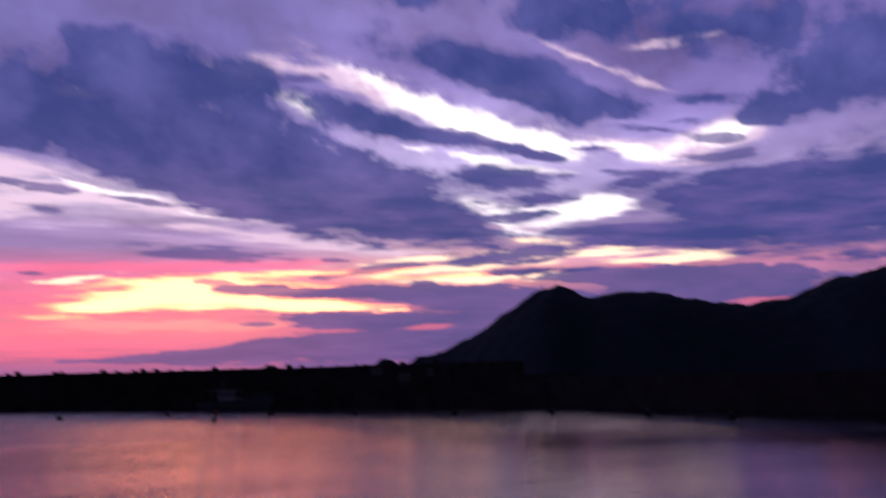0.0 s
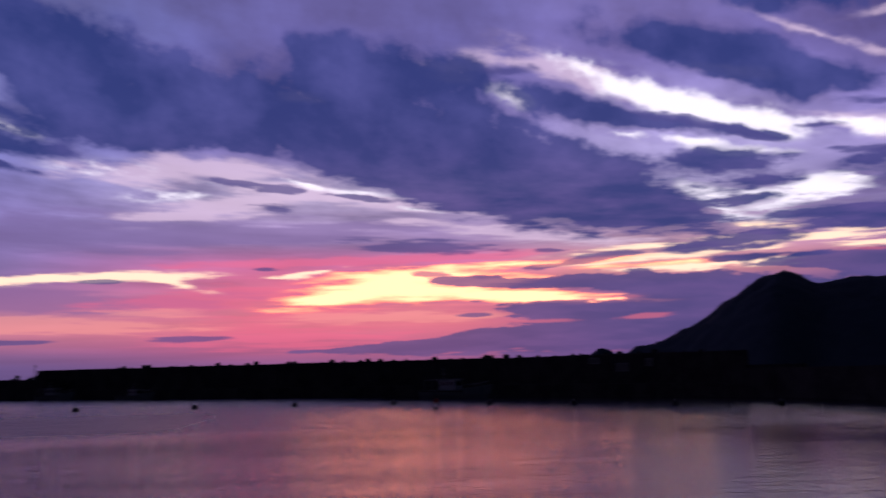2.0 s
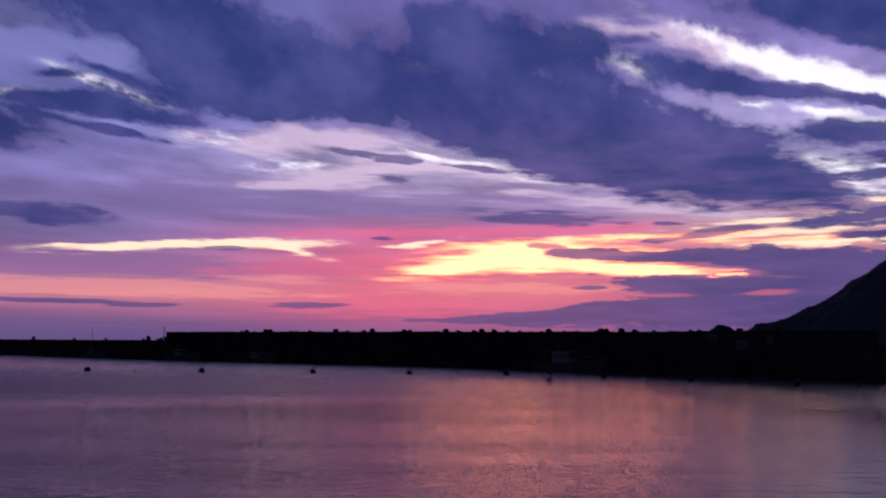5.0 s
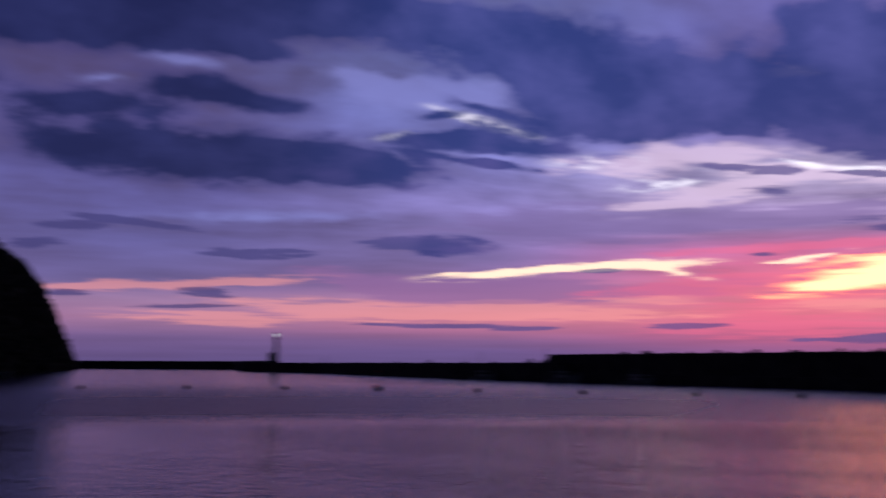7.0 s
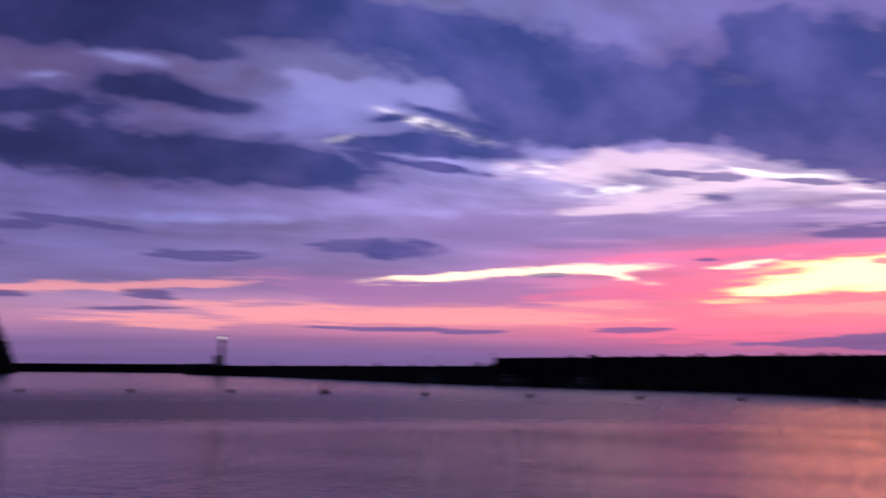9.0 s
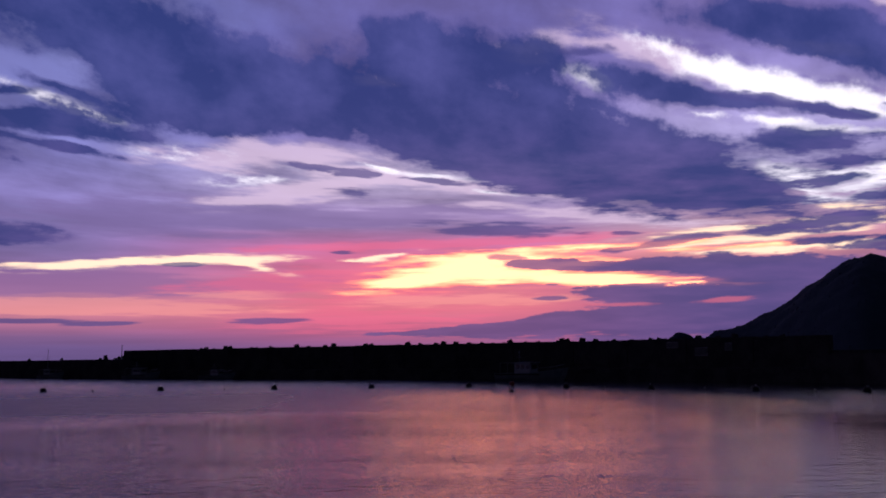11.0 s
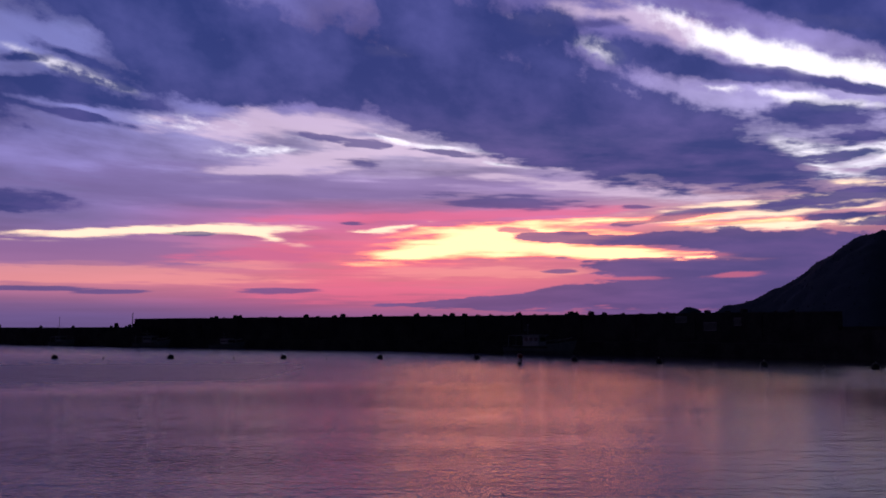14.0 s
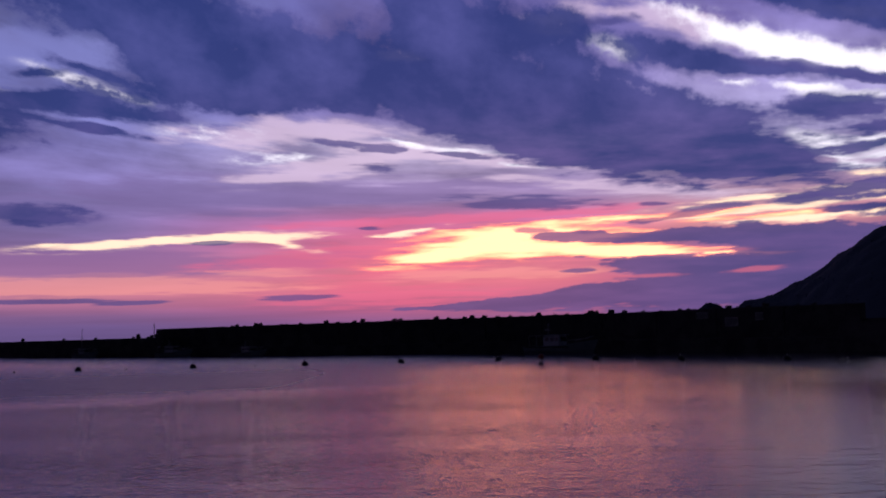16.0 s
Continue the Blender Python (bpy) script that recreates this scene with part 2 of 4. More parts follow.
cloud("dark_bank", -1.65, 18.0, 3.69, 1.68, 0.4, 1.0)
cloud("dark_bank", -17.88, 17.2, 6.70, 1.47, -9.0, 1.0)
cloud("dark_bank", -10.45, 17.04, 5.36, 1.21, -17.4, 1.0)
cloud("dark_bank", 13.17, 15.37, 4.02, 0.87, -15.5, 1.0)
cloud("dark_bank", 17.28, 14.4, 3.69, 0.47, -12.6, 1.0)
cloud("dark_bank", 17.76, 9.01, 3.02, 0.60, -10.8, 1.0)
cloud("dark_bank", 14.96, 9.14, 5.03, 0.60, -7.7, 1.0)
cloud("dark_bank", 21.16, 11.8, 3.69, 0.67, -2.4, 1.0)
cloud("dark_bank", 23.6, 10.57, 2.01, 0.40, 0.4, 1.0)
cloud("dark_bank", 22.97, 13.3, 2.01, 0.30, -13.5, 1.0)
cloud("dark_bank", 20.15, 17.81, 6.03, 0.74, -16.7, 1.0)
cloud("dark_bank", 23.95, 16.6, 2.35, 0.94, -27.0, 1.0)
cloud("dark_bank", 22.77, 7.34, 2.51, 0.47, 5.0, 1.0)
cloud("dark_bank", 19.29, 7.0, 1.27, 0.30, -2.4, 1.0)
cloud("dark_bank", 22.88, 6.28, 3.35, 0.17, 0.5, 1.0)
cloud("dark_bank", 23.19, 9.5, 1.34, 0.27, 6.0, 1.0)
cloud("dark_bank", -23.76, 13.29, 3.02, 0.54, -2.6, 1.0)
cloud("dark_bank", -20.81, 12.95, 4.36, 0.40, -5.7, 1.0)
cloud("dark_bank", -22.26, 12.03, 3.69, 0.23, -7.6, 1.0)
cloud("dark_bank", -24.38, 14.72, 1.34, 0.23, 6.5, 1.0)
cloud("dark_bank", -21.17, 14.97, 2.35, 0.27, -14.8, 1.0)
cloud("dark_bank", -23.83, 7.0, 2.35, 0.54, -0.0, 1.0)
cloud("dark_bank", 22.03, 18.15, 6.37, 1.01, -18.3, 1.0)
cloud("dark_bank", 26.58, 16.22, 3.02, 0.80, -10.3, 0.9)
cloud("dark_bank", 26.09, 15.24, 1.01, 0.67, -5.3, 1.0)
cloud("dark_bank", 16.33, 22.1, 1.84, 0.67, -2.9, 0.8)
cloud("dark_bank", 27.24, 21.06, 5.70, 1.41, -6.5, 0.9)
cloud("dark_bank", 35.64, 19.45, 4.36, 1.47, -4.1, 0.9)
cloud("dark_bank", 33.81, 15.74, 2.01, 0.40, -2.7, 0.7)
cloud("dark_bank", 37.09, 14.38, 1.34, 0.47, 1.9, 0.8)
cloud("dark_bank", 33.05, 10.25, 4.36, 1.01, -7.3, 1.0)
cloud("dark_bank", 35.6, 9.01, 4.36, 1.81, -5.5, 1.0)
cloud("dark_bank", 36.62, 10.76, 2.68, 0.80, -6.6, 1.0)
cloud("dark_bank", 28.3, 8.26, 3.52, 0.54, -3.7, 1.0)
cloud("dark_bank", 31.97, 8.0, 5.03, 0.67, -4.3, 1.0)
cloud("dark_bank", -39.0, 15.84, 3.02, 0.80, -4.0, 0.9)
cloud("dark_bank", -35.71, 15.23, 3.69, 0.60, -7.0, 0.8)
cloud("dark_bank", -44.87, 14.3, 5.03, 1.07, 2.2, 0.6)
cloud("dark_bank", -43.24, 12.03, 6.37, 1.21, 1.2, 0.8)
cloud("dark_bank", -40.42, 19.22, 13.40, 1.47, 3.3, 1.0)
cloud("dark_bank", -28.72, 20.34, 11.73, 1.21, -2.4, 1.0)
cloud("dark_bank", -21.43, 19.41, 6.70, 1.14, -8.8, 1.0)
cloud("dark_bank", -46.62, 19.11, 7.37, 1.68, 7.1, 1.0)
cloud("dark_bank", -35.8, 17.97, 3.02, 0.54, -6.6, 0.8)
cloud("dark_bank", -35.16, 11.9, 8.88, 1.47, 0.2, 1.3)
cloud("dark_bank", -29.45, 11.66, 4.69, 1.07, -4.7, 1.0)
cloud("dark_bank", -61.13, 16.22, 9.04, 1.81, 9.3, 1.1)
cloud("dark_bank", -53.7, 15.78, 4.02, 0.80, -0.0, 1.0)
cloud("dark_bank", -63.51, 17.26, 6.70, 1.68, 7.5, 1.0)
cloud("dark_bank", 39.03, 8.83, 6.03, 2.01, -4.9, 1.0)
cloud("dark_bank", 42.28, 9.62, 4.69, 2.68, -6.2, 1.0)
cloud("dark_bank", 41.32, 15.85, 4.02, 1.34, -2.9, 0.9)
cloud("dark_bank", 38.24, 14.7, 2.68, 0.74, 3.3, 0.7)
cloud("dark_bank", 43.24, 17.96, 3.02, 1.68, -9.6, 0.8)

# small_cloud: bearing, elevation, half width, half height, lean, strength
cloud("small_cloud", -4.84, 11.01, 1.14, 0.27, 0.8, 1.0)
cloud("small_cloud", -7.7, 11.41, 2.01, 0.17, -6.7, 1.0)
cloud("small_cloud", -5.0, 9.88, 1.41, 0.23, -5.1, 1.0)
cloud("small_cloud", -0.27, 10.48, 1.68, 0.17, -6.0, 1.0)
cloud("small_cloud", 3.78, 7.57, 4.19, 0.40, -3.9, 1.0)
cloud("small_cloud", 10.67, 6.2, 0.87, 0.20, -1.3, 1.0)
cloud("small_cloud", 13.32, 6.57, 1.68, 0.23, 6.2, 1.0)
cloud("small_cloud", 15.69, 6.82, 2.01, 0.17, 3.2, 1.0)
cloud("small_cloud", -5.65, 6.24, 0.67, 0.13, 0.9, 1.0)
cloud("small_cloud", -15.08, 5.48, 1.68, 0.10, 1.4, 1.0)
cloud("small_cloud", 6.76, 4.27, 0.60, 0.13, -0.4, 1.0)
cloud("small_cloud", 4.11, 5.89, 1.17, 0.20, -5.4, 1.0)
cloud("small_cloud", -23.38, 2.25, 2.68, 0.13, 1.0, 1.0)
cloud("small_cloud", -19.3, 2.09, 2.01, 0.10, 0.9, 1.0)
cloud("small_cloud", -9.89, 2.28, 2.01, 0.17, 0.4, 1.0)
cloud("small_cloud", 11.4, 7.17, 0.80, 0.13, -1.3, 1.0)
cloud("small_cloud", 6.76, 3.47, 0.87, 0.10, -0.4, 1.0)
cloud("small_cloud", -35.13, 6.43, 2.68, 0.34, 1.3, 1.0)
cloud("small_cloud", -25.48, 7.06, 2.85, 0.47, 0.4, 1.0)
cloud("small_cloud", -37.63, 4.14, 1.51, 0.27, -2.1, 1.0)
cloud("small_cloud", -38.54, 3.24, 2.85, 0.13, 0.9, 1.0)
cloud("small_cloud", -26.11, 2.28, 4.36, 0.10, -1.0, 1.0)
cloud("small_cloud", -19.43, 2.11, 1.68, 0.10, 0.0, 1.0)
cloud("small_cloud", -42.14, 7.98, 3.35, 0.20, -5.2, 1.0)
cloud("small_cloud", -47.12, 6.49, 1.27, 0.27, 3.0, 1.0)
cloud("small_cloud", -45.54, 3.86, 1.41, 0.17, 1.5, 1.0)
cloud("small_cloud", -45.72, 7.53, 2.01, 0.27, 3.4, 1.0)
cloud("small_cloud", 19.79, 14.21, 3.02, 0.27, -13.4, 1.0)
cloud("small_cloud", 22.93, 13.23, 2.18, 0.20, -15.9, 1.0)
cloud("small_cloud", 30.6, 14.16, 2.68, 0.30, -11.0, 0.8)
cloud("small_cloud", 33.23, 12.37, 2.01, 0.23, -6.3, 0.8)
cloud("small_cloud", 29.48, 11.72, 2.35, 0.23, -5.1, 0.8)
cloud("small_cloud", 9.21, 17.7, 1.51, 0.47, -0.8, 0.8)
cloud("small_cloud", 33.91, 13.39, 1.34, 0.27, -6.8, 0.7)
cloud("small_cloud", 26.72, 13.31, 1.34, 0.20, -4.9, 0.8)
cloud("small_cloud", 31.88, 14.56, 2.01, 0.34, -1.6, 0.8)
cloud("small_cloud", 35.03, 12.48, 1.34, 0.34, 3.6, 0.7)


def column(stops):
    """Colours of the open sky from the horizon up, at one bearing."""
    return N.ramp(N.math("DIVIDE", up, 40.0), [(e / 40, srgb(*c)) for e, c in stops])


def mask(kind, at=0.2, soft=0.1, ragged=0.6, grain=edge_noise):
    """Where a kind of cloud covers the sky; its edge is torn by the noise, and the open sky stays open."""
    f = fields[kind]
    torn = N.math("MULTIPLY", grain, N.step(f, 0.0, 0.16, 0.0, ragged))
    return N.step(N.math("ADD", f, torn), at - soft, at + soft)


def lay(sky, cover, colour, opacity=1.0):
    return N.mix(scaled(cover, opacity), sky, colour)


def bright(c, k):
    return tuple(v * k for v in srgb(*c)[:3]) + (1.0,)


FAR_WEST = column([(0, (66, 60, 118)), (1.5, (92, 74, 130)), (2.6, (150, 106, 148)), (3.6, (142, 110, 154)), (4.6, (82, 78, 136)), (7, (71, 74, 138)), (10, (66, 71, 138)), (14, (58, 62, 126)), (19, (38, 43, 96)), (26, (36, 41, 92)), (40, (26, 30, 66))])
WEST = column([(0, (74, 66, 126)), (0.8, (82, 69, 130)), (1.4, (108, 77, 132)), (2, (158, 94, 136)), (2.8, (196, 114, 138)), (3.7, (166, 108, 148)), (4.8, (128, 94, 150)), (6.2, (108, 95, 156)), (8, (112, 104, 168)), (10, (117, 112, 180)), (13, (103, 113, 186)), (18, (83, 101, 170)), (26, (47, 58, 112)), (40, (26, 34, 68))])
CENTRE = column([(0, (80, 64, 126)), (0.7, (104, 69, 130)), (1.8, (172, 80, 130)), (3, (212, 104, 132)), (4.4, (206, 106, 138)), (5.8, (206, 98, 144)), (6.7, (184, 98, 154)), (7.8, (130, 109, 164)), (9, (150, 134, 184)), (11, (169, 160, 200)), (13, (122, 114, 182)), (18, (88, 90, 166)), (26, (53, 59, 112)), (40, (26, 34, 68))])
NORTH = column([(0, (104, 68, 128)), (1, (116, 72, 134)), (3, (108, 74, 136)), (5, (128, 84, 142)), (6, (226, 146, 152)), (7, (194, 145, 168)), (8.5, (165, 141, 180)), (11, (156, 151, 200)), (14, (156, 148, 208)), (18, (112, 106, 182)), (26, (66, 71, 124)), (40, (28, 36, 70))])
FAR_NORTH = column([(0, (80, 60, 116)), (3, (84, 62, 120)), (5, (100, 74, 130)), (6.3, (170, 106, 146)), (8, (115, 105, 162)), (12, (132, 124, 186)), (16, (98, 94, 168)), (20, (78, 78, 154)), (28, (49, 57, 108)), (40, (26, 34, 68))])
sky = N.mix(N.step(bearing, -42.0, -18.0), FAR_WEST, WEST)
sky = N.mix(N.step(bearing, -22.0, -3.0), sky, CENTRE)
sky = N.mix(N.step(bearing, 5.0, 16.0), sky, NORTH)
sky = N.mix(N.step(bearing, 20.0, 31.0), sky, FAR_NORTH)

# thin high veils draw the open sky into streaks
veils = total(1.0, N.math("MULTIPLY", wisps, N.step(elev, 2.0, 8.0, 0.6, 1.9)), N.math("MULTIPLY", folds, N.step(elev, 6.0, 11.0, 0.15, 1.3)), N.math("MULTIPLY", puffs, N.step(elev, 5.0, 11.0, 0.1, 0.7)))
sky = N.mix(1.0, sky, N.xyz(veils, N.math("MULTIPLY_ADD", veils, 0.95, 0.05), N.math("MULTIPLY_ADD", veils, 0.8, 0.2)), "MULTIPLY")

sky = lay(sky, mask("veil", 0.25, 0.25, 1.6, streaky), srgb(104, 90, 154), 0.6)
sky = lay(sky, mask("mauve", 0.25, 0.25, 1.6, streaky), srgb(128, 88, 148), 0.7)
sky = lay(sky, mask("rose", 0.25, 0.25, 1.6, streaky), srgb(228, 92, 136), 0.55)
sky = lay(sky, mask("salmon", 0.25, 0.25, 2.0, streaky), srgb(242, 152, 148), 0.5)
sky = lay(sky, mask("lavender", 0.28, 0.3, 2.0, streaky), srgb(220, 195, 226), 0.68)
sky = lay(sky, mask("pale_blue", 0.28, 0.3, 1.6), srgb(116, 124, 198), 0.65)
sky = lay(sky, mask("white", 0.3, 0.36, 2.8), bright((244, 238, 255), 1.15), 0.96)
sky = lay(sky, mask("peach", 0.28, 0.3, 2.6, streaky), (1.35, 0.96, 0.7, 1.0), 0.88)
sky = lay(sky, mask("yellow", 0.16, 0.2, 1.6, streaky), bright((255, 134, 108), 1.25), 0.78)
sky = lay(sky, mask("yellow", 0.38, 0.36, 2.0, streaky), (3.3, 1.04, 0.56, 1.0), 1.0)

# clouds in the way of the light: purple ones low down, blue ones higher up
far_off = N.step(bearing, -20.0, -40.0)
depth_of_cloud = total(scaled(folds, 2.2), scaled(puffs, 0.9), 0.26)
blue = N.mix(depth_of_cloud, N.mix(far_off, srgb(41, 54, 118), srgb(24, 30, 76)), N.mix(far_off, N.mix(N.step(elev, 9.0, 16.0), srgb(96, 80, 146), srgb(82, 84, 154)), srgb(43, 48, 102)))
purple = N.mix(depth_of_cloud, srgb(68, 66, 126), srgb(100, 80, 142))
sky = lay(sky, mask("purple_bank", 0.2, 0.09, 1.7), purple, 0.92)
sky = lay(sky, mask("ember", 0.25, 0.2, 1.0), srgb(198, 100, 132), 0.7)
sky = lay(sky, mask("dark_bank", 0.1, 0.12, 1.5), N.mix(0.5, blue, purple), 0.5)
sky = lay(sky, mask("dark_bank", 0.28, 0.16, 2.3), blue, 0.92)
sky = lay(sky, mask("small_cloud", 0.22, 0.2, 2.4, streaky), N.mix(0.5, blue, srgb(84, 76, 138)), 0.8)
sky = N.mix(N.step(elev, 25.0, 55.0), sky, srgb(13, 15, 32))

# the east and the zenith are already night
toward = N.math("ADD", N.math("MULTIPLY", wx, 0.0), N.math("ADD", N.math("MULTIPLY", wy, 0.94), N.math("MULTIPLY", wx, -0.26)))
sky = N.mix(N.step(toward, 0.35, -0.25), sky, srgb(20, 24, 45))
air = N.put("ShaderNodeTexSky", sky_type="NISHITA", sun_disc=False, sun_elevation=radians(0.5), sun_rotation=radians(2))
sky = N.mix(0.004, sky, air.outputs[0], "ADD")
back = N.put("ShaderNodeBackground")
WT.links.new(sky, back.inputs[0])
back.inputs[1].default_value = 1.0
WT.links.new(back.outputs[0], N.put("ShaderNodeOutputWorld").inputs[0])


# ---------- materials ----------
def material(name, base, other, scale, rough=0.8, bump=0.3, metal=0.0, deep=4.0, shine=0.15):
    m = bpy.data.materials.new(name)
    m.use_nodes = True
    k = Nodes(m.node_tree)
    p = m.node_tree.nodes["Principled BSDF"]
    at = k.put("ShaderNodeTexCoord").outputs["Object"]
    big = k.noise(at, scale, deep, 0.6)
    small = k.noise(at, scale * 9, 5.0, 0.6)
    f = k.math("ADD", k.math("MULTIPLY", big, 0.65), k.math("MULTIPLY", small, 0.35))
    k.join(k.mix(k.step(f, 0.36, 0.64), (*base, 1), (*other, 1)), p.inputs["Base Color"])
    k.join(k.step(small, 0.2, 0.8, rough - 0.12, min(1.0, rough + 0.12)), p.inputs["Roughness"])
    p.inputs["Metallic"].default_value = metal
    p.inputs["Specular IOR Level"].default_value = shine
    if bump:
        b = k.put("ShaderNodeBump")
        b.inputs["Strength"].default_value = bump
        b.inputs["Distance"].default_value = 0.05
        k.join(small, b.inputs["Height"])
        k.join(b.outputs[0], p.inputs["Normal"])
    return m


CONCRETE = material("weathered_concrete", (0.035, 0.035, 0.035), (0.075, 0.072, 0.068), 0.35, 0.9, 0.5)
ROCK = material("dark_rock", (0.04, 0.04, 0.04), (0.08, 0.075, 0.07), 0.6, 0.9, 0.7)
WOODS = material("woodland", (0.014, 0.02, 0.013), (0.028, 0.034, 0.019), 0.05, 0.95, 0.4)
# far woods paler and bluer: distance haze put into their base colour
HAZED_WOODS = material("hazed_woodland", (0.045, 0.07, 0.10), (0.06, 0.09, 0.12), 0.03, 0.95, 0.3)
LEAVES = material("leaves", (0.012, 0.017, 0.011), (0.02, 0.025, 0.015), 0.3, 0.9, 0.2)


def water_material():
    m = bpy.data.materials.new("harbour_water")
    m.use_nodes = True
    k = Nodes(m.node_tree)
    p = m.node_tree.nodes["Principled BSDF"]
    at = k.put("ShaderNodeTexCoord").outputs["Object"]
    p.inputs["Base Color"].default_value = (0.012, 0.016, 0.03, 1)
    p.inputs["IOR"].default_value = 1.33
    # a breeze ruffles the outer basin; the water by the near shore lies calmer
    n = k.put("ShaderNodeVectorMath", operation="LENGTH")
    k.join(at, n.inputs[0])
    edge = k.math("ADD", n.outputs["Value"], k.math("MULTIPLY", k.noise(k.vec("MULTIPLY", at, (0.03, 0.08, 1)), 1.0, 3.0, 0.5), 8.0))
    split = k.put("ShaderNodeSeparateXYZ")
    k.join(at, split.inputs[0])
    lee = k.step(k.math("MULTIPLY_ADD", split.outputs[1], 0.98, split.outputs[0]), -30.0, 1.0)
    breeze = k.math("MULTIPLY", k.math("MULTIPLY", k.step(edge, 48.0, 66.0), k.step(edge, 170.0, 80.0, 0.3, 1.0)), k.math("MULTIPLY", lee, k.step(split.outputs[0], 14.0, -16.0, 0.26, 1.0)))
    cats_paws = k.step(k.noise(k.vec("MULTIPLY", at, (0.05, 0.16, 1)), 1.0, 4.0, 0.55), 0.42, 0.62, 0.7, 1.0)
    k.join(k.math("MULTIPLY_ADD", breeze, 0.24, 0.045), p.inputs["Roughness"])
    north_side = k.step(split.outputs[0], 4.0, 18.0)
    windward = k.math("MULTIPLY", k.step(split.outputs[0], 5.0, -9.0), k.step(k.math("MULTIPLY_ADD", split.outputs[1], 0.98, split.outputs[0]), -4.0, 8.0))
    swell = k.noise(k.vec("MULTIPLY", at, (0.16, 0.5, 1)), 1.0, 3.0, 0.5)
    ripple = k.noise(k.vec("MULTIPLY", at, (1.7, 3.0, 1)), 1.0, 4.0, 0.6)
    b1 = k.put("ShaderNodeBump")
    k.join(k.math("MULTIPLY_ADD", north_side, -0.18, 0.22), b1.inputs["Strength"])
    b1.inputs["Distance"].default_value = 0.16
    k.join(swell, b1.inputs["Height"])
    b2 = k.put("ShaderNodeBump")
    k.join(k.math("MULTIPLY", k.math("MULTIPLY_ADD", windward, 0.42, k.math("MULTIPLY_ADD", north_side, -0.21, k.math("MULTIPLY_ADD", breeze, 0.4, 0.34))), cats_paws), b2.inputs["Strength"])
    b2.inputs["Distance"].default_value = 0.09
    k.join(ripple, b2.inputs["Height"])
    chop = k.noise(k.vec("MULTIPLY", at, (1.0, 0.45, 1)), 1.0, 3.0, 0.55)
    b3 = k.put("ShaderNodeBump")
    k.join(k.math("MULTIPLY_ADD", windward, 0.16, k.math("MULTIPLY", breeze, 0.9)), b3.inputs["Strength"])
    b3.inputs["Distance"].default_value = 0.4
    k.join(chop, b3.inputs["Height"])
    k.join(b1.outputs[0], b3.inputs["Normal"])
    k.join(b3.outputs[0], b2.inputs["Normal"])
    k.join(b2.outputs[0], p.inputs["Normal"])
    return m


WATER = water_material()


# ---------- mesh helpers ----------
def mesh_of(name, verts, faces, mat, smooth=False):
    me = bpy.data.meshes.new(name)
    me.from_pydata([tuple(v) for v in verts], [], [tuple(f) for f in faces])
    me.materials.append(mat)
    if smooth:
        me.polygons.foreach_set("use_smooth", [True] * len(me.polygons))
    me.update()
    return me


def polar(b, d, z=0.0):
    return Vector((d * math.sin(radians(b)), d * math.cos(radians(b)), z))


# ---------- water ----------
sea = new("water", mesh_of("water", [polar(a, 4900) for a in range(0, 360, 4)], [list(range(90))[::-1]], WATER))
tagged(sea, "calm rippled harbour water mirroring the sunset sky", "water", kind="structure")


# ---------- walls of the harbour ----------
def run_wall(name, line, width, z0, z1, mat, label, category="breakwater"):
    """A long wall along a line of plan points: the line is its harbour face."""
    pts = [Vector((x, y, 0)) for x, y in line]
    n = len(pts)
    verts = []
    for i, p in enumerate(pts):
        d = (pts[min(i + 1, n - 1)] - pts[max(i - 1, 0)]).normalized()
        out = Vector((-d.y, d.x, 0)) * width
        verts += [p + Vector((0, 0, z0)), p + Vector((0, 0, z1)), p + out + Vector((0, 0, z1)), p + out + Vector((0, 0, z0))]
    faces = []
    for i in range(n - 1):
        for j in range(4):
            faces.append((4 * i + j, 4 * i + (j + 1) % 4, 4 * i + 4 + (j + 1) % 4, 4 * i + 4 + j)[::-1])
    faces += [(0, 1, 2, 3), (4 * n - 1, 4 * n - 2, 4 * n - 3, 4 * n - 4)]
    ob = new(name, mesh_of(name, verts, faces, mat))
    tagged(ob, label, category, kind="structure")
    return ob


MAIN = [(-55, 174), (-31, 158), (-16, 148), (16.1, 129.5), (39.2, 102.8)]
QUAY_LABEL = "dark weathered concrete quay along the harbour water"


def along(line, s):
    """The plan point s metres along a line, and the line's direction there."""
    for (x0, y0), (x1, y1) in zip(line, line[1:]):
        part_length = math.hypot(x1 - x0, y1 - y0)
        if s <= part_length:
            break
        s -= part_length
    d = Vector((x1 - x0, y1 - y0, 0)).normalized()
    return Vector((x0, y0, 0)) + d * s, d


def length(line):
    return sum(math.hypot(c - a, d - b) for (a, b), (c, d) in zip(line, line[1:]))


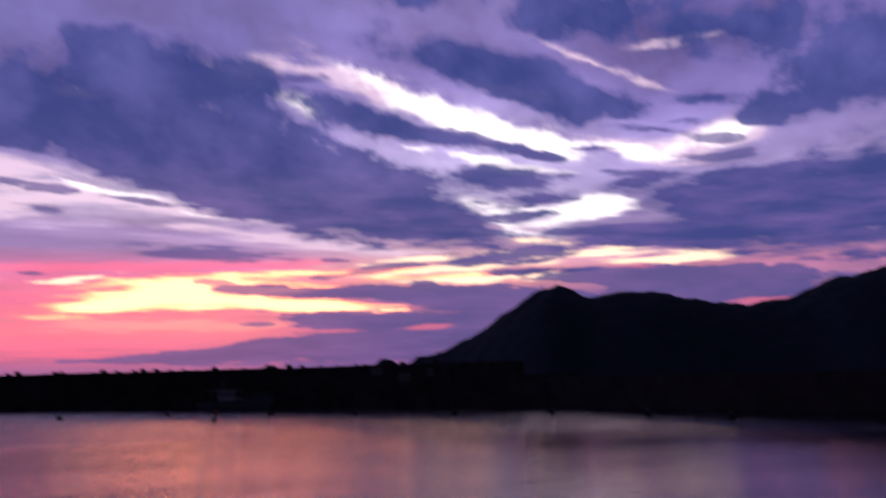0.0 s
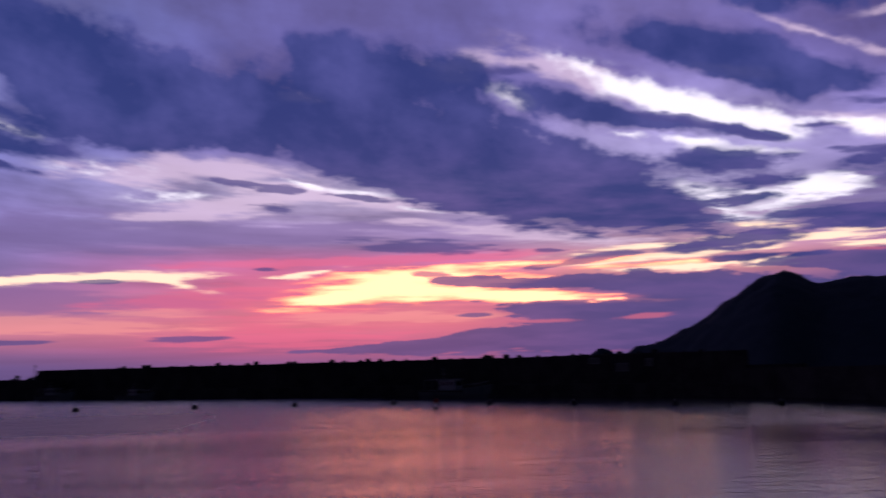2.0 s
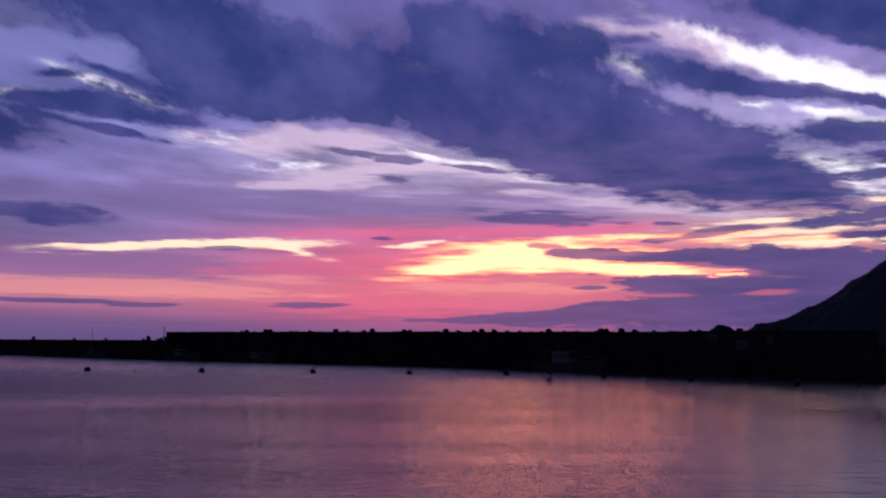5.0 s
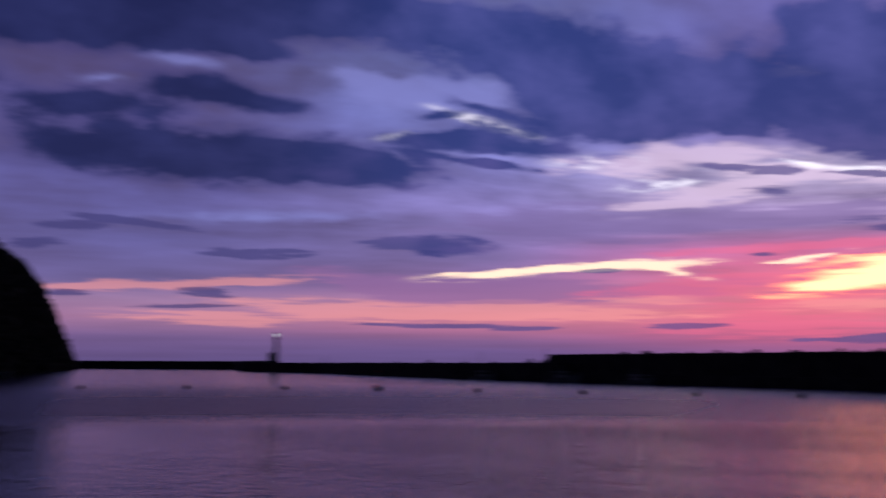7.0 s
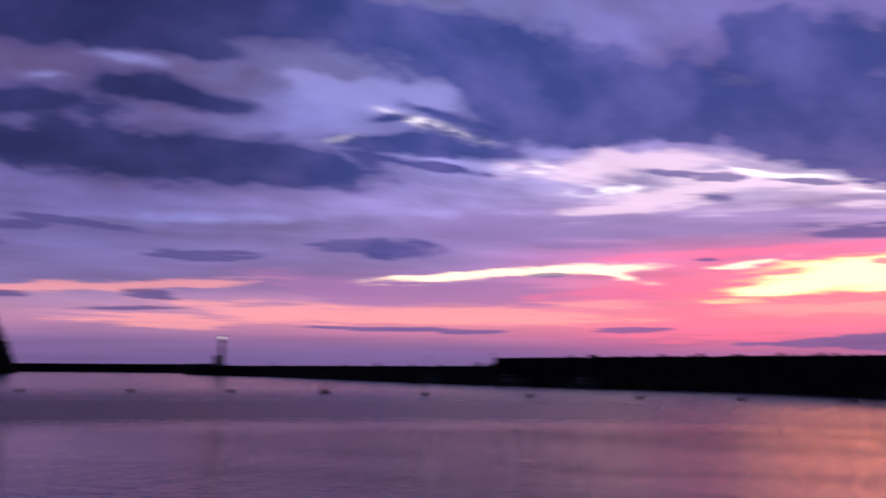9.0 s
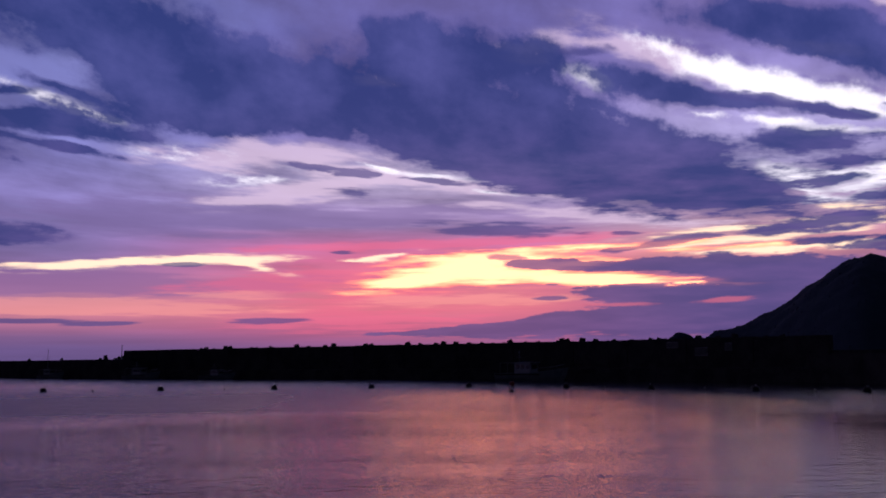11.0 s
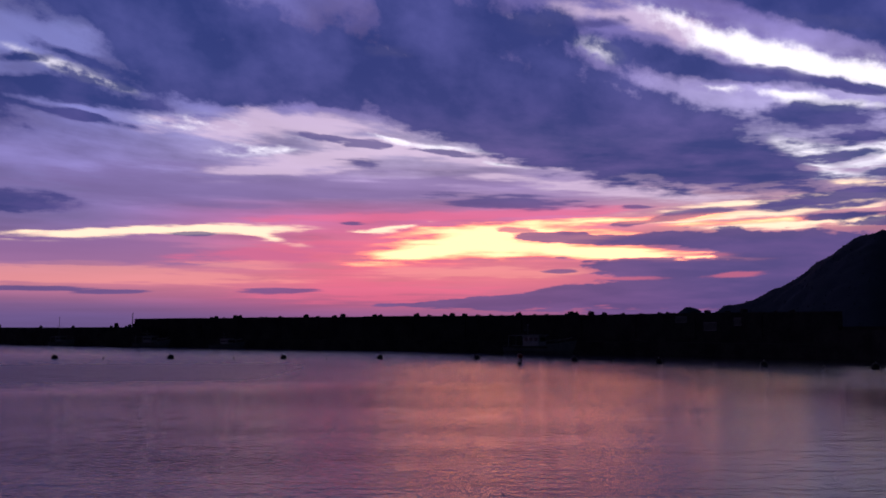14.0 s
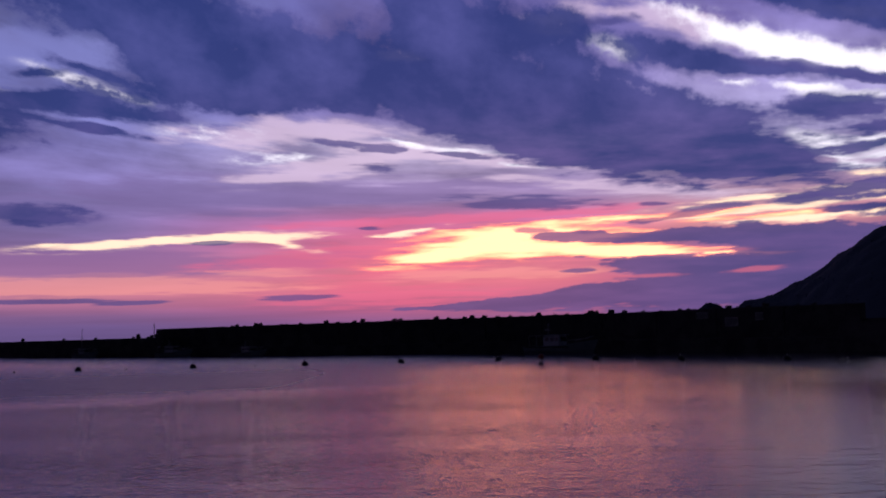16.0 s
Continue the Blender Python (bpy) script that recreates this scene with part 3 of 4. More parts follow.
def sections(owner, line, width, z0, z1, piece, gap=0.05):
    """Cast sections of a wall with open joints between them, each an object under the wall."""
    total = length(line)
    count = round(total / piece)
    for i in range(count):
        a, d = along(line, total * i / count + gap)
        b, e = along(line, total * (i + 1) / count - gap)
        d = (b - a).normalized()
        out = Vector((-d.y, d.x, 0)) * width
        lift = 0.03 * math.sin(i * 2.3)
        lo, hi, bev = Vector((0, 0, z0)), Vector((0, 0, z1 + lift)), Vector((0, 0, -0.08))
        ins = out * (0.08 / width)
        verts = [a + lo, b + lo, b + out + lo, a + out + lo, a + hi + bev, b + hi + bev, b + out + hi + bev, a + out + hi + bev, a + hi + ins, b + hi + ins, b + out + hi - ins, a + out + hi - ins]
        faces = [(3, 2, 1, 0), (8, 9, 10, 11)]
        for k in (0, 4):
            for j in range(4):
                faces.append((k + j, k + (j + 1) % 4, k + 4 + (j + 1) % 4, k + 4 + j))
        ob = new("wall_section", mesh_of("wall_section", verts, faces, CONCRETE))
        ob.parent = owner


def shifted(line, off):
    out = []
    for i, (x, y) in enumerate(line):
        x0, y0 = line[max(i - 1, 0)]
        x1, y1 = line[min(i + 1, len(line) - 1)]
        d = Vector((x1 - x0, y1 - y0)).normalized()
        out.append((x - d.y * off, y + d.x * off))
    return out


# the storm wall runs on a little past the quay's end
WALL = [(-58.6, 182.4)] + shifted(MAIN, 5.0)[1:]
SEAWARD = shifted(MAIN, 6.4)
EAST = [(39.2, 102.8), (42.6, 96.8), (46.2, 76.6), (50, 56.3), (60, 10), (62, -60)]
INNER = [(-232, 322), (-174, 284), (-87, 200), (-55, 174)]
OUTER = [(-403, 404), (-300, 411), (-228, 330)]
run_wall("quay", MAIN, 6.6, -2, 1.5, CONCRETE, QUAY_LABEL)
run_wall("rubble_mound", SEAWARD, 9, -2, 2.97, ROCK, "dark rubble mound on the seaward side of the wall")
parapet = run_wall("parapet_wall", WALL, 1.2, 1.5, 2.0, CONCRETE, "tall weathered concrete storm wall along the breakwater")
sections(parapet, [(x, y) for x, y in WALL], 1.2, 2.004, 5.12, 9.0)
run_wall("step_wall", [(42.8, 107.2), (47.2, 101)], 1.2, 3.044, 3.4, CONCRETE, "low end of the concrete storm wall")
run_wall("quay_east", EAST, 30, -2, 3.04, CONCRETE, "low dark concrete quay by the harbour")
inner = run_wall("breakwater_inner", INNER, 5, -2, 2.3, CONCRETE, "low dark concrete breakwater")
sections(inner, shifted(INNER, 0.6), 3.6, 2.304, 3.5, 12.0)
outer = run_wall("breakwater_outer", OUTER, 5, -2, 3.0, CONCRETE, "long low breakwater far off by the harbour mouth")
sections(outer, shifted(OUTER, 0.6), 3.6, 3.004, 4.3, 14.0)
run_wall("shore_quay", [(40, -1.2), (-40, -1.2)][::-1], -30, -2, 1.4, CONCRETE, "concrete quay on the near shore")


# ---------- hills ----------
def ridge(name, mid, dist, stops, depth, mat, label, category, cells=90, rough=1.0, seed=0.0):
    """A hill whose crest crosses the line of sight square on at a distance; stops: bearing and elevation of points of the crest."""
    axis = polar(mid, 1)
    side = polar(mid + 90, 1)
    us = [dist * math.tan(radians(b - mid)) for b, e in stops]
    zs = [EYE + math.hypot(dist, u) * math.tan(radians(e)) for u, (b, e) in zip(us, stops)]
    verts, faces = [], []
    top = max(zs)
    cols = cells * 2
    for i in range(cols + 1):
        u = us[0] + (us[-1] - us[0]) * i / cols
        k = max(j for j in range(len(us)) if us[j] <= u + 1e-6)
        k = min(k, len(us) - 2)
        f = (u - us[k]) / (us[k + 1] - us[k])
        z0, z1, z2, z3 = zs[max(k - 1, 0)], zs[k], zs[k + 1], zs[min(k + 2, len(zs) - 1)]
        t0 = (z2 - z0) / (us[k + 1] - us[max(k - 1, 0)]) * (us[k + 1] - us[k])
        t1 = (z3 - z1) / (us[min(k + 2, len(us) - 1)] - us[k]) * (us[k + 1] - us[k])
        z = z1 * (2 * f ** 3 - 3 * f ** 2 + 1) + t0 * (f ** 3 - 2 * f ** 2 + f) + z2 * (3 * f ** 2 - 2 * f ** 3) + t1 * (f ** 3 - f ** 2)
        for j in range(cells + 1):
            v = -1 + 2 * j / cells
            p = axis * (dist + v * depth * max(0.06, min(1.0, z / top)) ** 0.8) + side * u
            body = max(0.0, 1 - abs(v) ** 1.7)
            q = p / (9 * rough) + Vector((seed, 0, 0))
            h = z * body + rough * 1.6 * (noise.fractal(q, 0.9, 2.1, 4)) * min(1.0, body * 3)
            verts.append((p.x, p.y, h if body > 0 else -3))
    for i in range(cols):
        for j in range(cells):
            a = i * (cells + 1) + j
            faces.append((a, a + cells + 1, a + cells + 2, a + 1))
    ob = new(name, mesh_of(name, verts, faces, mat, True))
    tagged(ob, label, category, kind="structure")
    return ob


ridge("mountain", 28, 2300, [(15.3, -0.1), (15.6, 0.92), (17, 1.5), (18.4, 1.98), (19.4, 2.48), (20.3, 3.05), (21.2, 3.68), (22.1, 4.25), (23, 4.8), (23.8, 5.15), (24.5, 5.3), (25.3, 5.05), (26.2, 4.58), (27.6, 4.75), (29.5, 4.8), (31.8, 4.35), (34.4, 3.87), (37.5, 4.1), (39.3, 4.9), (42.5, 5.5), (47, 6.5), (55, 4.5), (62, -0.1)], 520, HAZED_WOODS, "dark wooded mountain across the bay", "mountain", 90, 5.0)
ridge("knoll", 14, 1900, [(12.9, -0.1), (13.5, 0.95), (14.1, 1.27), (14.8, 1.08), (15.6, 0.4), (16.2, -0.1)], 45, HAZED_WOODS, "small dark wooded knoll at the mountain's foot", "hill", 24, 2.0)
ridge("headland", -57, 470, [(-45.0, -0.3), (-45.25, 0.5), (-45.95, 2.2), (-46.9, 4.0), (-48.4, 5.7), (-50.7, 7.75), (-53.3, 9.8), (-55, 11.4), (-56.4, 12.0), (-58, 12.05), (-59.5, 11.8), (-62, 10.3), (-63.7, 8.7), (-67, 5.3), (-71, 2), (-73, -0.3)][::-1], 150, WOODS, "steep dark wooded headland beside the harbour mouth", "hill", 90, 2.2, 4.0)


# ---------- woods on the hills ----------
def clump_shape(seed, wild=0.6):
    bm = bmesh.new()
    bmesh.ops.create_icosphere(bm, subdivisions=1, radius=1.0)
    for v in bm.verts:
        v.co *= 1 + wild * noise.noise(v.co * 1.7 + Vector((seed * 7.1, 0, 0))) + 0.25 * noise.noise(v.co * 4 + Vector((0, seed * 3.3, 0)))
    bm.verts.ensure_lookup_table()
    out = np.array([v.co[:] for v in bm.verts]), [[v.index for v in f.verts] for f in bm.faces]
    bm.free()
    return out


SHAPES = [clump_shape(i) for i in range(6)]


def woods(name, hill, count, size, floor, label, mat):
    """Tree crowns grown over the upper faces of a hill, joined into one mesh."""
    rng = random.Random(len(name) + count)
    vs = [v.co for v in hill.data.vertices if v.co.z > floor]
    verts, faces, base = [], [], 0
    for _ in range(count):
        p = rng.choice(vs)
        shape, polys = SHAPES[rng.randrange(6)]
        r = size * rng.uniform(0.5, 1.25)
        tall = rng.uniform(0.8, 1.5)
        a = rng.uniform(0, 6.3)
        c, s_ = math.cos(a), math.sin(a)
        turn = np.array([[c, s_, 0], [-s_, c, 0], [0, 0, tall]]) * r
        verts.append(shape @ turn + np.array([p.x + rng.uniform(-size, size), p.y + rng.uniform(-size, size), p.z - r * 0.35]))
        faces += [[i + base for i in f] for f in polys]
        base += len(shape)
    ob = new(name, mesh_of(name, np.concatenate(verts).tolist(), faces, mat, True))
    tagged(ob, label, "trees", kind="stuff")


woods("headland_woods", bpy.data.objects["headland"], 24000, 1.35, 0.6, "dense dark woodland covering the steep headland", LEAVES)
woods("mountain_woods", bpy.data.objects["mountain"], 7000, 1.7, 12.0, "dark woodland covering the far mountain", HAZED_WOODS)


# ---------- parts of things ----------
def part(name, bm, mat, parent, label="", smooth=False):
    me = bpy.data.meshes.new(name)
    bmesh.ops.recalc_face_normals(bm, faces=bm.faces)
    bm.to_mesh(me)
    bm.free()
    me.materials.append(mat)
    if smooth:
        me.polygons.foreach_set("use_smooth", [True] * len(me.polygons))
    ob = new(name, me)
    ob.parent = parent
    if label:
        ob["label"] = label
    return ob


def thing(name, m, label, category, group=""):
    ob = new(name)
    ob.empty_display_size = 0.3
    ob.matrix_basis = m
    return tagged(ob, label, category, group)


def box(bm, x0, x1, y0, y1, z0, z1, bevel=0.0, m=None):
    r = bmesh.ops.create_cube(bm, size=1, matrix=Matrix.LocRotScale(((x0 + x1) / 2, (y0 + y1) / 2, (z0 + z1) / 2), None, (x1 - x0, y1 - y0, z1 - z0)))
    if bevel:
        es = list({e for v in r["verts"] for e in v.link_edges})
        r = bmesh.ops.bevel(bm, geom=es, offset=bevel, segments=2, affect="EDGES")
    if m:
        bmesh.ops.transform(bm, matrix=m, verts=r["verts"])
    return bm


def rod(bm, a, b, r0, r1=None, n=10):
    a, b = Vector(a), Vector(b)
    m = Matrix.Translation((a + b) / 2) @ (b - a).to_track_quat("Z", "Y").to_matrix().to_4x4()
    bmesh.ops.create_cone(bm, cap_ends=True, segments=n, radius1=r0, radius2=r0 if r1 is None else r1, depth=(b - a).length, matrix=m)
    return bm


def turned(bm, profile, n=24):
    """A body of revolution about z from pairs of radius and height."""
    rings = [[bm.verts.new((r * math.cos(2 * math.pi * i / n), r * math.sin(2 * math.pi * i / n), z)) for i in range(n)] for r, z in profile]
    for a, b in zip(rings, rings[1:]):
        for i in range(n):
            bm.faces.new((a[i], a[(i + 1) % n], b[(i + 1) % n], b[i]))
    bm.faces.new(rings[0][::-1])
    bm.faces.new(rings[-1])
    return bm


B = bmesh.new
WHITE = material("white_paint", (0.30, 0.31, 0.32), (0.40, 0.40, 0.40), 1.5, 0.45, 0.1, shine=0.4)
GREY_HULL = material("grey_hull_paint", (0.12, 0.15, 0.16), (0.19, 0.21, 0.21), 1.2, 0.4, 0.1, shine=0.4)
BLACK_RUBBER = material("black_float_plastic", (0.015, 0.015, 0.017), (0.03, 0.03, 0.032), 4.0, 0.6, 0.2)
STEEL = material("dull_steel", (0.25, 0.25, 0.26), (0.38, 0.38, 0.38), 3.0, 0.5, 0.1, 0.8)
PALE_BOARD = material("pale_board", (0.11, 0.11, 0.11), (0.16, 0.16, 0.15), 2.0, 0.7, 0.1)
RED_PAINT = material("faded_red_paint", (0.25, 0.04, 0.03), (0.34, 0.07, 0.05), 2.0, 0.6, 0.1)


def pane_material():
    m = bpy.data.materials.new("dark_pane")
    m.use_nodes = True
    p = m.node_tree.nodes["Principled BSDF"]
    p.inputs["Base Color"].default_value = (0.02, 0.025, 0.03, 1)
    p.inputs["Roughness"].default_value = 0.06
    return m


PANE = pane_material()


def lamp_material():
    m = bpy.data.materials.new("lit_beacon_lens")
    m.use_nodes = True
    p = m.node_tree.nodes["Principled BSDF"]
    p.inputs["Base Color"].default_value = (0.8, 0.9, 0.85, 1)
    p.inputs["Emission Color"].default_value = (0.80, 1.0, 0.92, 1)
    p.inputs["Emission Strength"].default_value = 0.6
    return m


BEACON = lamp_material()


# ---------- fishing boats at the quay ----------
def hull_mesh(L, beam, free):
    bm = B()
    rows = []
    steps = 14
    for i in range(steps + 1):
        f = i / steps
        x = -L / 2 + L * f
        half = beam / 2 * (0.86 + 0.14 * min(1, f * 4)) * (1 - max(0, (f - 0.55) / 0.45) ** 2.2) + 0.02
        sheer = free * (1 + 0.75 * max(0, (f - 0.35) / 0.65) ** 2)
        keel = -0.45 + 0.55 * max(0, (f - 0.8) / 0.2) ** 2
        rake = 0.35 * max(0, (f - 0.7) / 0.3) ** 2
        rows.append([bm.verts.new(p) for p in (
            (x + rake * 2, -half, sheer), (x + rake, -half * 0.86, sheer * 0.35), (x, -half * 0.5, keel * 0.6), (x, 0, keel),
            (x, half * 0.5, keel * 0.6), (x + rake, half * 0.86, sheer * 0.35), (x + rake * 2, half, sheer),
            (x + rake * 2, half * 0.9, sheer), (x + rake * 1.9, half * 0.88, sheer - 0.22), (x + rake * 1.9, -half * 0.88, sheer - 0.22), (x + rake * 2, -half * 0.9, sheer))])
    k = len(rows[0])
    for a, b in zip(rows, rows[1:]):
        for j in range(k):
            bm.faces.new((a[j], a[(j + 1) % k], b[(j + 1) % k], b[j]))
    bm.faces.new(rows[0])
    bm.faces.new(rows[-1][::-1])
    return bm


def fishing_boat(m, L, label, mast=2.4, cabin=0.0, canopy=True):
    """A small fishing boat, afloat, bow along its x axis."""
    beam, free = L * 0.24, L * 0.095
    t = thing("fishing_boat", m, label, "boat", "boats moored in the harbour")
    hull = part("hull", hull_mesh(L, beam, free), GREY_HULL, t)
    part("rub_rail", box(B(), -L * 0.47, L * 0.22, -beam / 2 - 0.05, -beam / 2 + 0.03, free * 0.78, free * 0.95, 0.02), BLACK_RUBBER, hull)
    part("rub_rail", box(B(), -L * 0.47, L * 0.22, beam / 2 - 0.03, beam / 2 + 0.05, free * 0.78, free * 0.95, 0.02), BLACK_RUBBER, hull)
    x0, x1, w, h = -L * 0.14 + cabin, L * 0.12 + cabin, beam * 0.33, L * 0.15
    z = free - 0.2
    house = part("cabin", box(B(), x0, x1, -w, w, z, z + h, 0.08), WHITE, t, "pale grey painted cabin")
    for sy in (-1, 1):
        for k in range(3):
            a = x0 + (x1 - x0) * (0.12 + 0.29 * k)
            part("window", box(B(), a, a + (x1 - x0) * 0.22, sy * w - 0.02, sy * w + 0.02, z + h * 0.52, z + h * 0.85, 0.01), PANE, house)
    part("windscreen", box(B(), x1 - 0.02, x1 + 0.02, -w * 0.8, w * 0.8, z + h * 0.5, z + h * 0.86, 0.01), PANE, house)
    part("roof", box(B(), x0 - 0.15, x1 + 0.35, -w - 0.12, w + 0.12, z + h + 0.002, z + h + 0.09, 0.03), WHITE, t, "pale overhanging cabin roof")
    part("mast", rod(B(), (x0 + 0.3, 0, z + h + 0.09), (x0 + 0.3, 0, z + h + mast), 0.05, 0.03), STEEL, t)
    part("yard", rod(B(), (x0 + 0.3, -0.7, z + h + mast * 0.55), (x0 + 0.3, 0.7, z + h + mast * 0.55), 0.025), STEEL, t)
    part("masthead_lamp", turned(B(), [(0.05, z + h + mast), (0.10, z + h + mast + 0.04), (0.10, z + h + mast + 0.16), (0.03, z + h + mast + 0.2)], 10), STEEL, t).location.x = x0 + 0.3
    part("hatch", box(B(), L * 0.2, L * 0.3, -0.4, 0.4, free * 1.05 - 0.22, free * 1.3, 0.04), WHITE, t)
    if canopy:
        part("awning_frame", rod(rod(rod(rod(B(), (-L * 0.42, -w, z), (-L * 0.42, -w, z + h), 0.025), (-L * 0.42, w, z), (-L * 0.42, w, z + h), 0.025), (-L * 0.42, -w, z + h), (x0, -w, z + h), 0.025), (-L * 0.42, w, z + h), (x0, w, z + h), 0.025), STEEL, t)
    rail = B()
    for sy in (-1, 1):
        rod(rail, (L * 0.18, sy * beam * 0.42, free * 1.1), (L * 0.18, sy * beam * 0.42, free * 1.1 + 0.55), 0.02)
        rod(rail, (L * 0.36, sy * beam * 0.27, free * 1.35), (L * 0.36, sy * beam * 0.27, free * 1.35 + 0.5), 0.02)
        rod(rail, (L * 0.18, sy * beam * 0.42, free * 1.1 + 0.55), (L * 0.36, sy * beam * 0.27, free * 1.35 + 0.5), 0.02)
        rod(rail, (L * 0.36, sy * beam * 0.27, free * 1.35 + 0.5), (L * 0.52, 0, free * 1.7 + 0.45), 0.02)
    part("bow_rail", rail, STEEL, t)
    return t


fishing_boat(pose(12.1, 125.4, 0, 0, 0, -41), 10.2, "grey fishing boat with white cabin moored at the quay", 1.3, -0.6)
fishing_boat(pose(-73.9, 187.0, 0, 0, 0, -39), 7.8, "small fishing boat with tall mast moored by the breakwater", 3.6, -0.5)
fishing_boat(pose(-51.0, 168.4, 0, 0, 0, -35), 8.5, "white-roofed fishing boat moored below the wall's end", 0.9, -0.4)
fishing_boat(pose(-35.5, 157.6, 0, 0, 0, -34), 7.0, "small dark fishing boat moored below the storm wall", 0.8, 0.0, False)


def skiff(m, L, label):
    t = thing("skiff", m, label, "boat", "open skiffs by the headland")
    part("hull", hull_mesh(L, L * 0.26, L * 0.09), GREY_HULL, t)
    for x in (-0.2, 0.12):
        part("thwart", box(B(), L * x, L * x + 0.25, -L * 0.11, L * 0.11, L * 0.03, L * 0.03 + 0.05, 0.01), WHITE, t)
    part("outboard_motor", box(B(), -L * 0.5 - 0.3, -L * 0.5 + 0.02, -0.16, 0.16, -0.3, 0.75, 0.07), BLACK_RUBBER, t)


skiff(pose(*polar(-49.6, 262), 0, 0, 25), 6.0, "small open skiff afloat off the headland")
skiff(pose(*polar(-48.4, 266), 0, 0, 10), 5.0, "small open skiff afloat off the dark headland")


# ---------- low spit off the headland ----------
run_wall("spit", [tuple(polar(b, d).xy) for b, d in ((-70, 112), (-62, 118), (-56, 122), (-50.4, 124))], 4, -1, 0.45, ROCK, "low dark rocky spit just above the water", "spit")


# ---------- floats of the boom ----------
def float_buoy():
    t = thing("float_buoy", pose(0, 0, 0), "round black mooring float riding on the water", "buoy", "floats in a line across the harbour")
    part("body", turned(B(), [(0.04, -0.22), (0.24, -0.17), (0.32, -0.02), (0.34, 0.12), (0.31, 0.27), (0.22, 0.38), (0.08, 0.42)], 20), BLACK_RUBBER, t, smooth=True)
    part("collar", turned(B(), [(0.32, -0.02), (0.37, -0.01), (0.38, 0.03), (0.37, 0.07), (0.32, 0.08)], 20), BLACK_RUBBER, t, smooth=True)
    eye = B()
    for i in range(8):
        a, b = math.pi * i / 8, math.pi * (i + 1) / 8
        rod(eye, (0.09 * math.cos(a), 0, 0.41 + 0.12 * math.sin(a)), (0.09 * math.cos(b), 0, 0.41 + 0.12 * math.sin(b)), 0.022, n=6)
    part("lifting_eye", eye, STEEL, t)
    return t


def small_float():
    t = thing("net_float", pose(0, 0, 0), "tiny dark net float between the mooring floats", "buoy", "small floats across the harbour")
    part("body", turned(B(), [(0.03, -0.08), (0.11, -0.03), (0.13, 0.04), (0.09, 0.12), (0.03, 0.15)], 12), BLACK_RUBBER, t, smooth=True)
    part("cord_ring", turned(B(), [(0.02, 0.13), (0.045, 0.15), (0.045, 0.18), (0.02, 0.2)], 8), STEEL, t)
    return t


rng = random.Random(5)
LINE = [(-86, 88), (-76, 95), (-65, 99.5), (-53.2, 101.5), (-40.85, 101.5), (-28.7, 101.5), (-16.9, 101.5), (-6.8, 101.5), (3.35, 101), (12.7, 95.5), (19.6, 89), (26.9, 82), (33.6, 76), (37.0, 66), (38.0, 56.5)]
first_float, first_small = float_buoy(), small_float()
for i, (x, y) in enumerate(LINE):
    m = pose(x, y, 0, rng.uniform(-7, 7), rng.uniform(-7, 7), rng.uniform(0, 180))
    if i == 0:
        first_float.matrix_basis = m
    else:
        copy_thing(first_float, m)
        x0, y0 = LINE[i - 1]
        f = rng.uniform(0.42, 0.58)
        m = pose(x0 + (x - x0) * f, y0 + (y - y0) * f, 0, rng.uniform(-8, 8), 0, 0)
        if i == 1:
            first_small.matrix_basis = m
        else:
            copy_thing(first_small, m)


def spar_buoy(m, tall, label):
    t = thing("spar_buoy", m, label, "buoy", "marker buoys in the harbour")
    part("float_body", turned(B(), [(0.05, -0.4), (0.22, -0.3), (0.26, 0.0), (0.22, 0.16), (0.07, 0.22)], 16), BLACK_RUBBER, t, smooth=True)
    part("staff", rod(B(), (0, 0, 0.2), (0, 0, tall), 0.05, 0.04), STEEL, t)
    part("topmark", turned(B(), [(0.05, tall - 0.34), (0.22, tall - 0.28), (0.25, tall - 0.05), (0.12, tall + 0.06)], 14), RED_PAINT, t)


spar_buoy(pose(6.6, 86.0, 0, 3, 2, 0), 0.85, "small marker buoy with a topmark on the water")
spar_buoy(pose(*polar(-27.75, 176), 0, 2, 0), 1.9, "tall marker buoy near the breakwater")
spar_buoy(pose(*polar(-27.9, 116), 0, -3, 0), 0.6, "short marker buoy beside a mooring float")


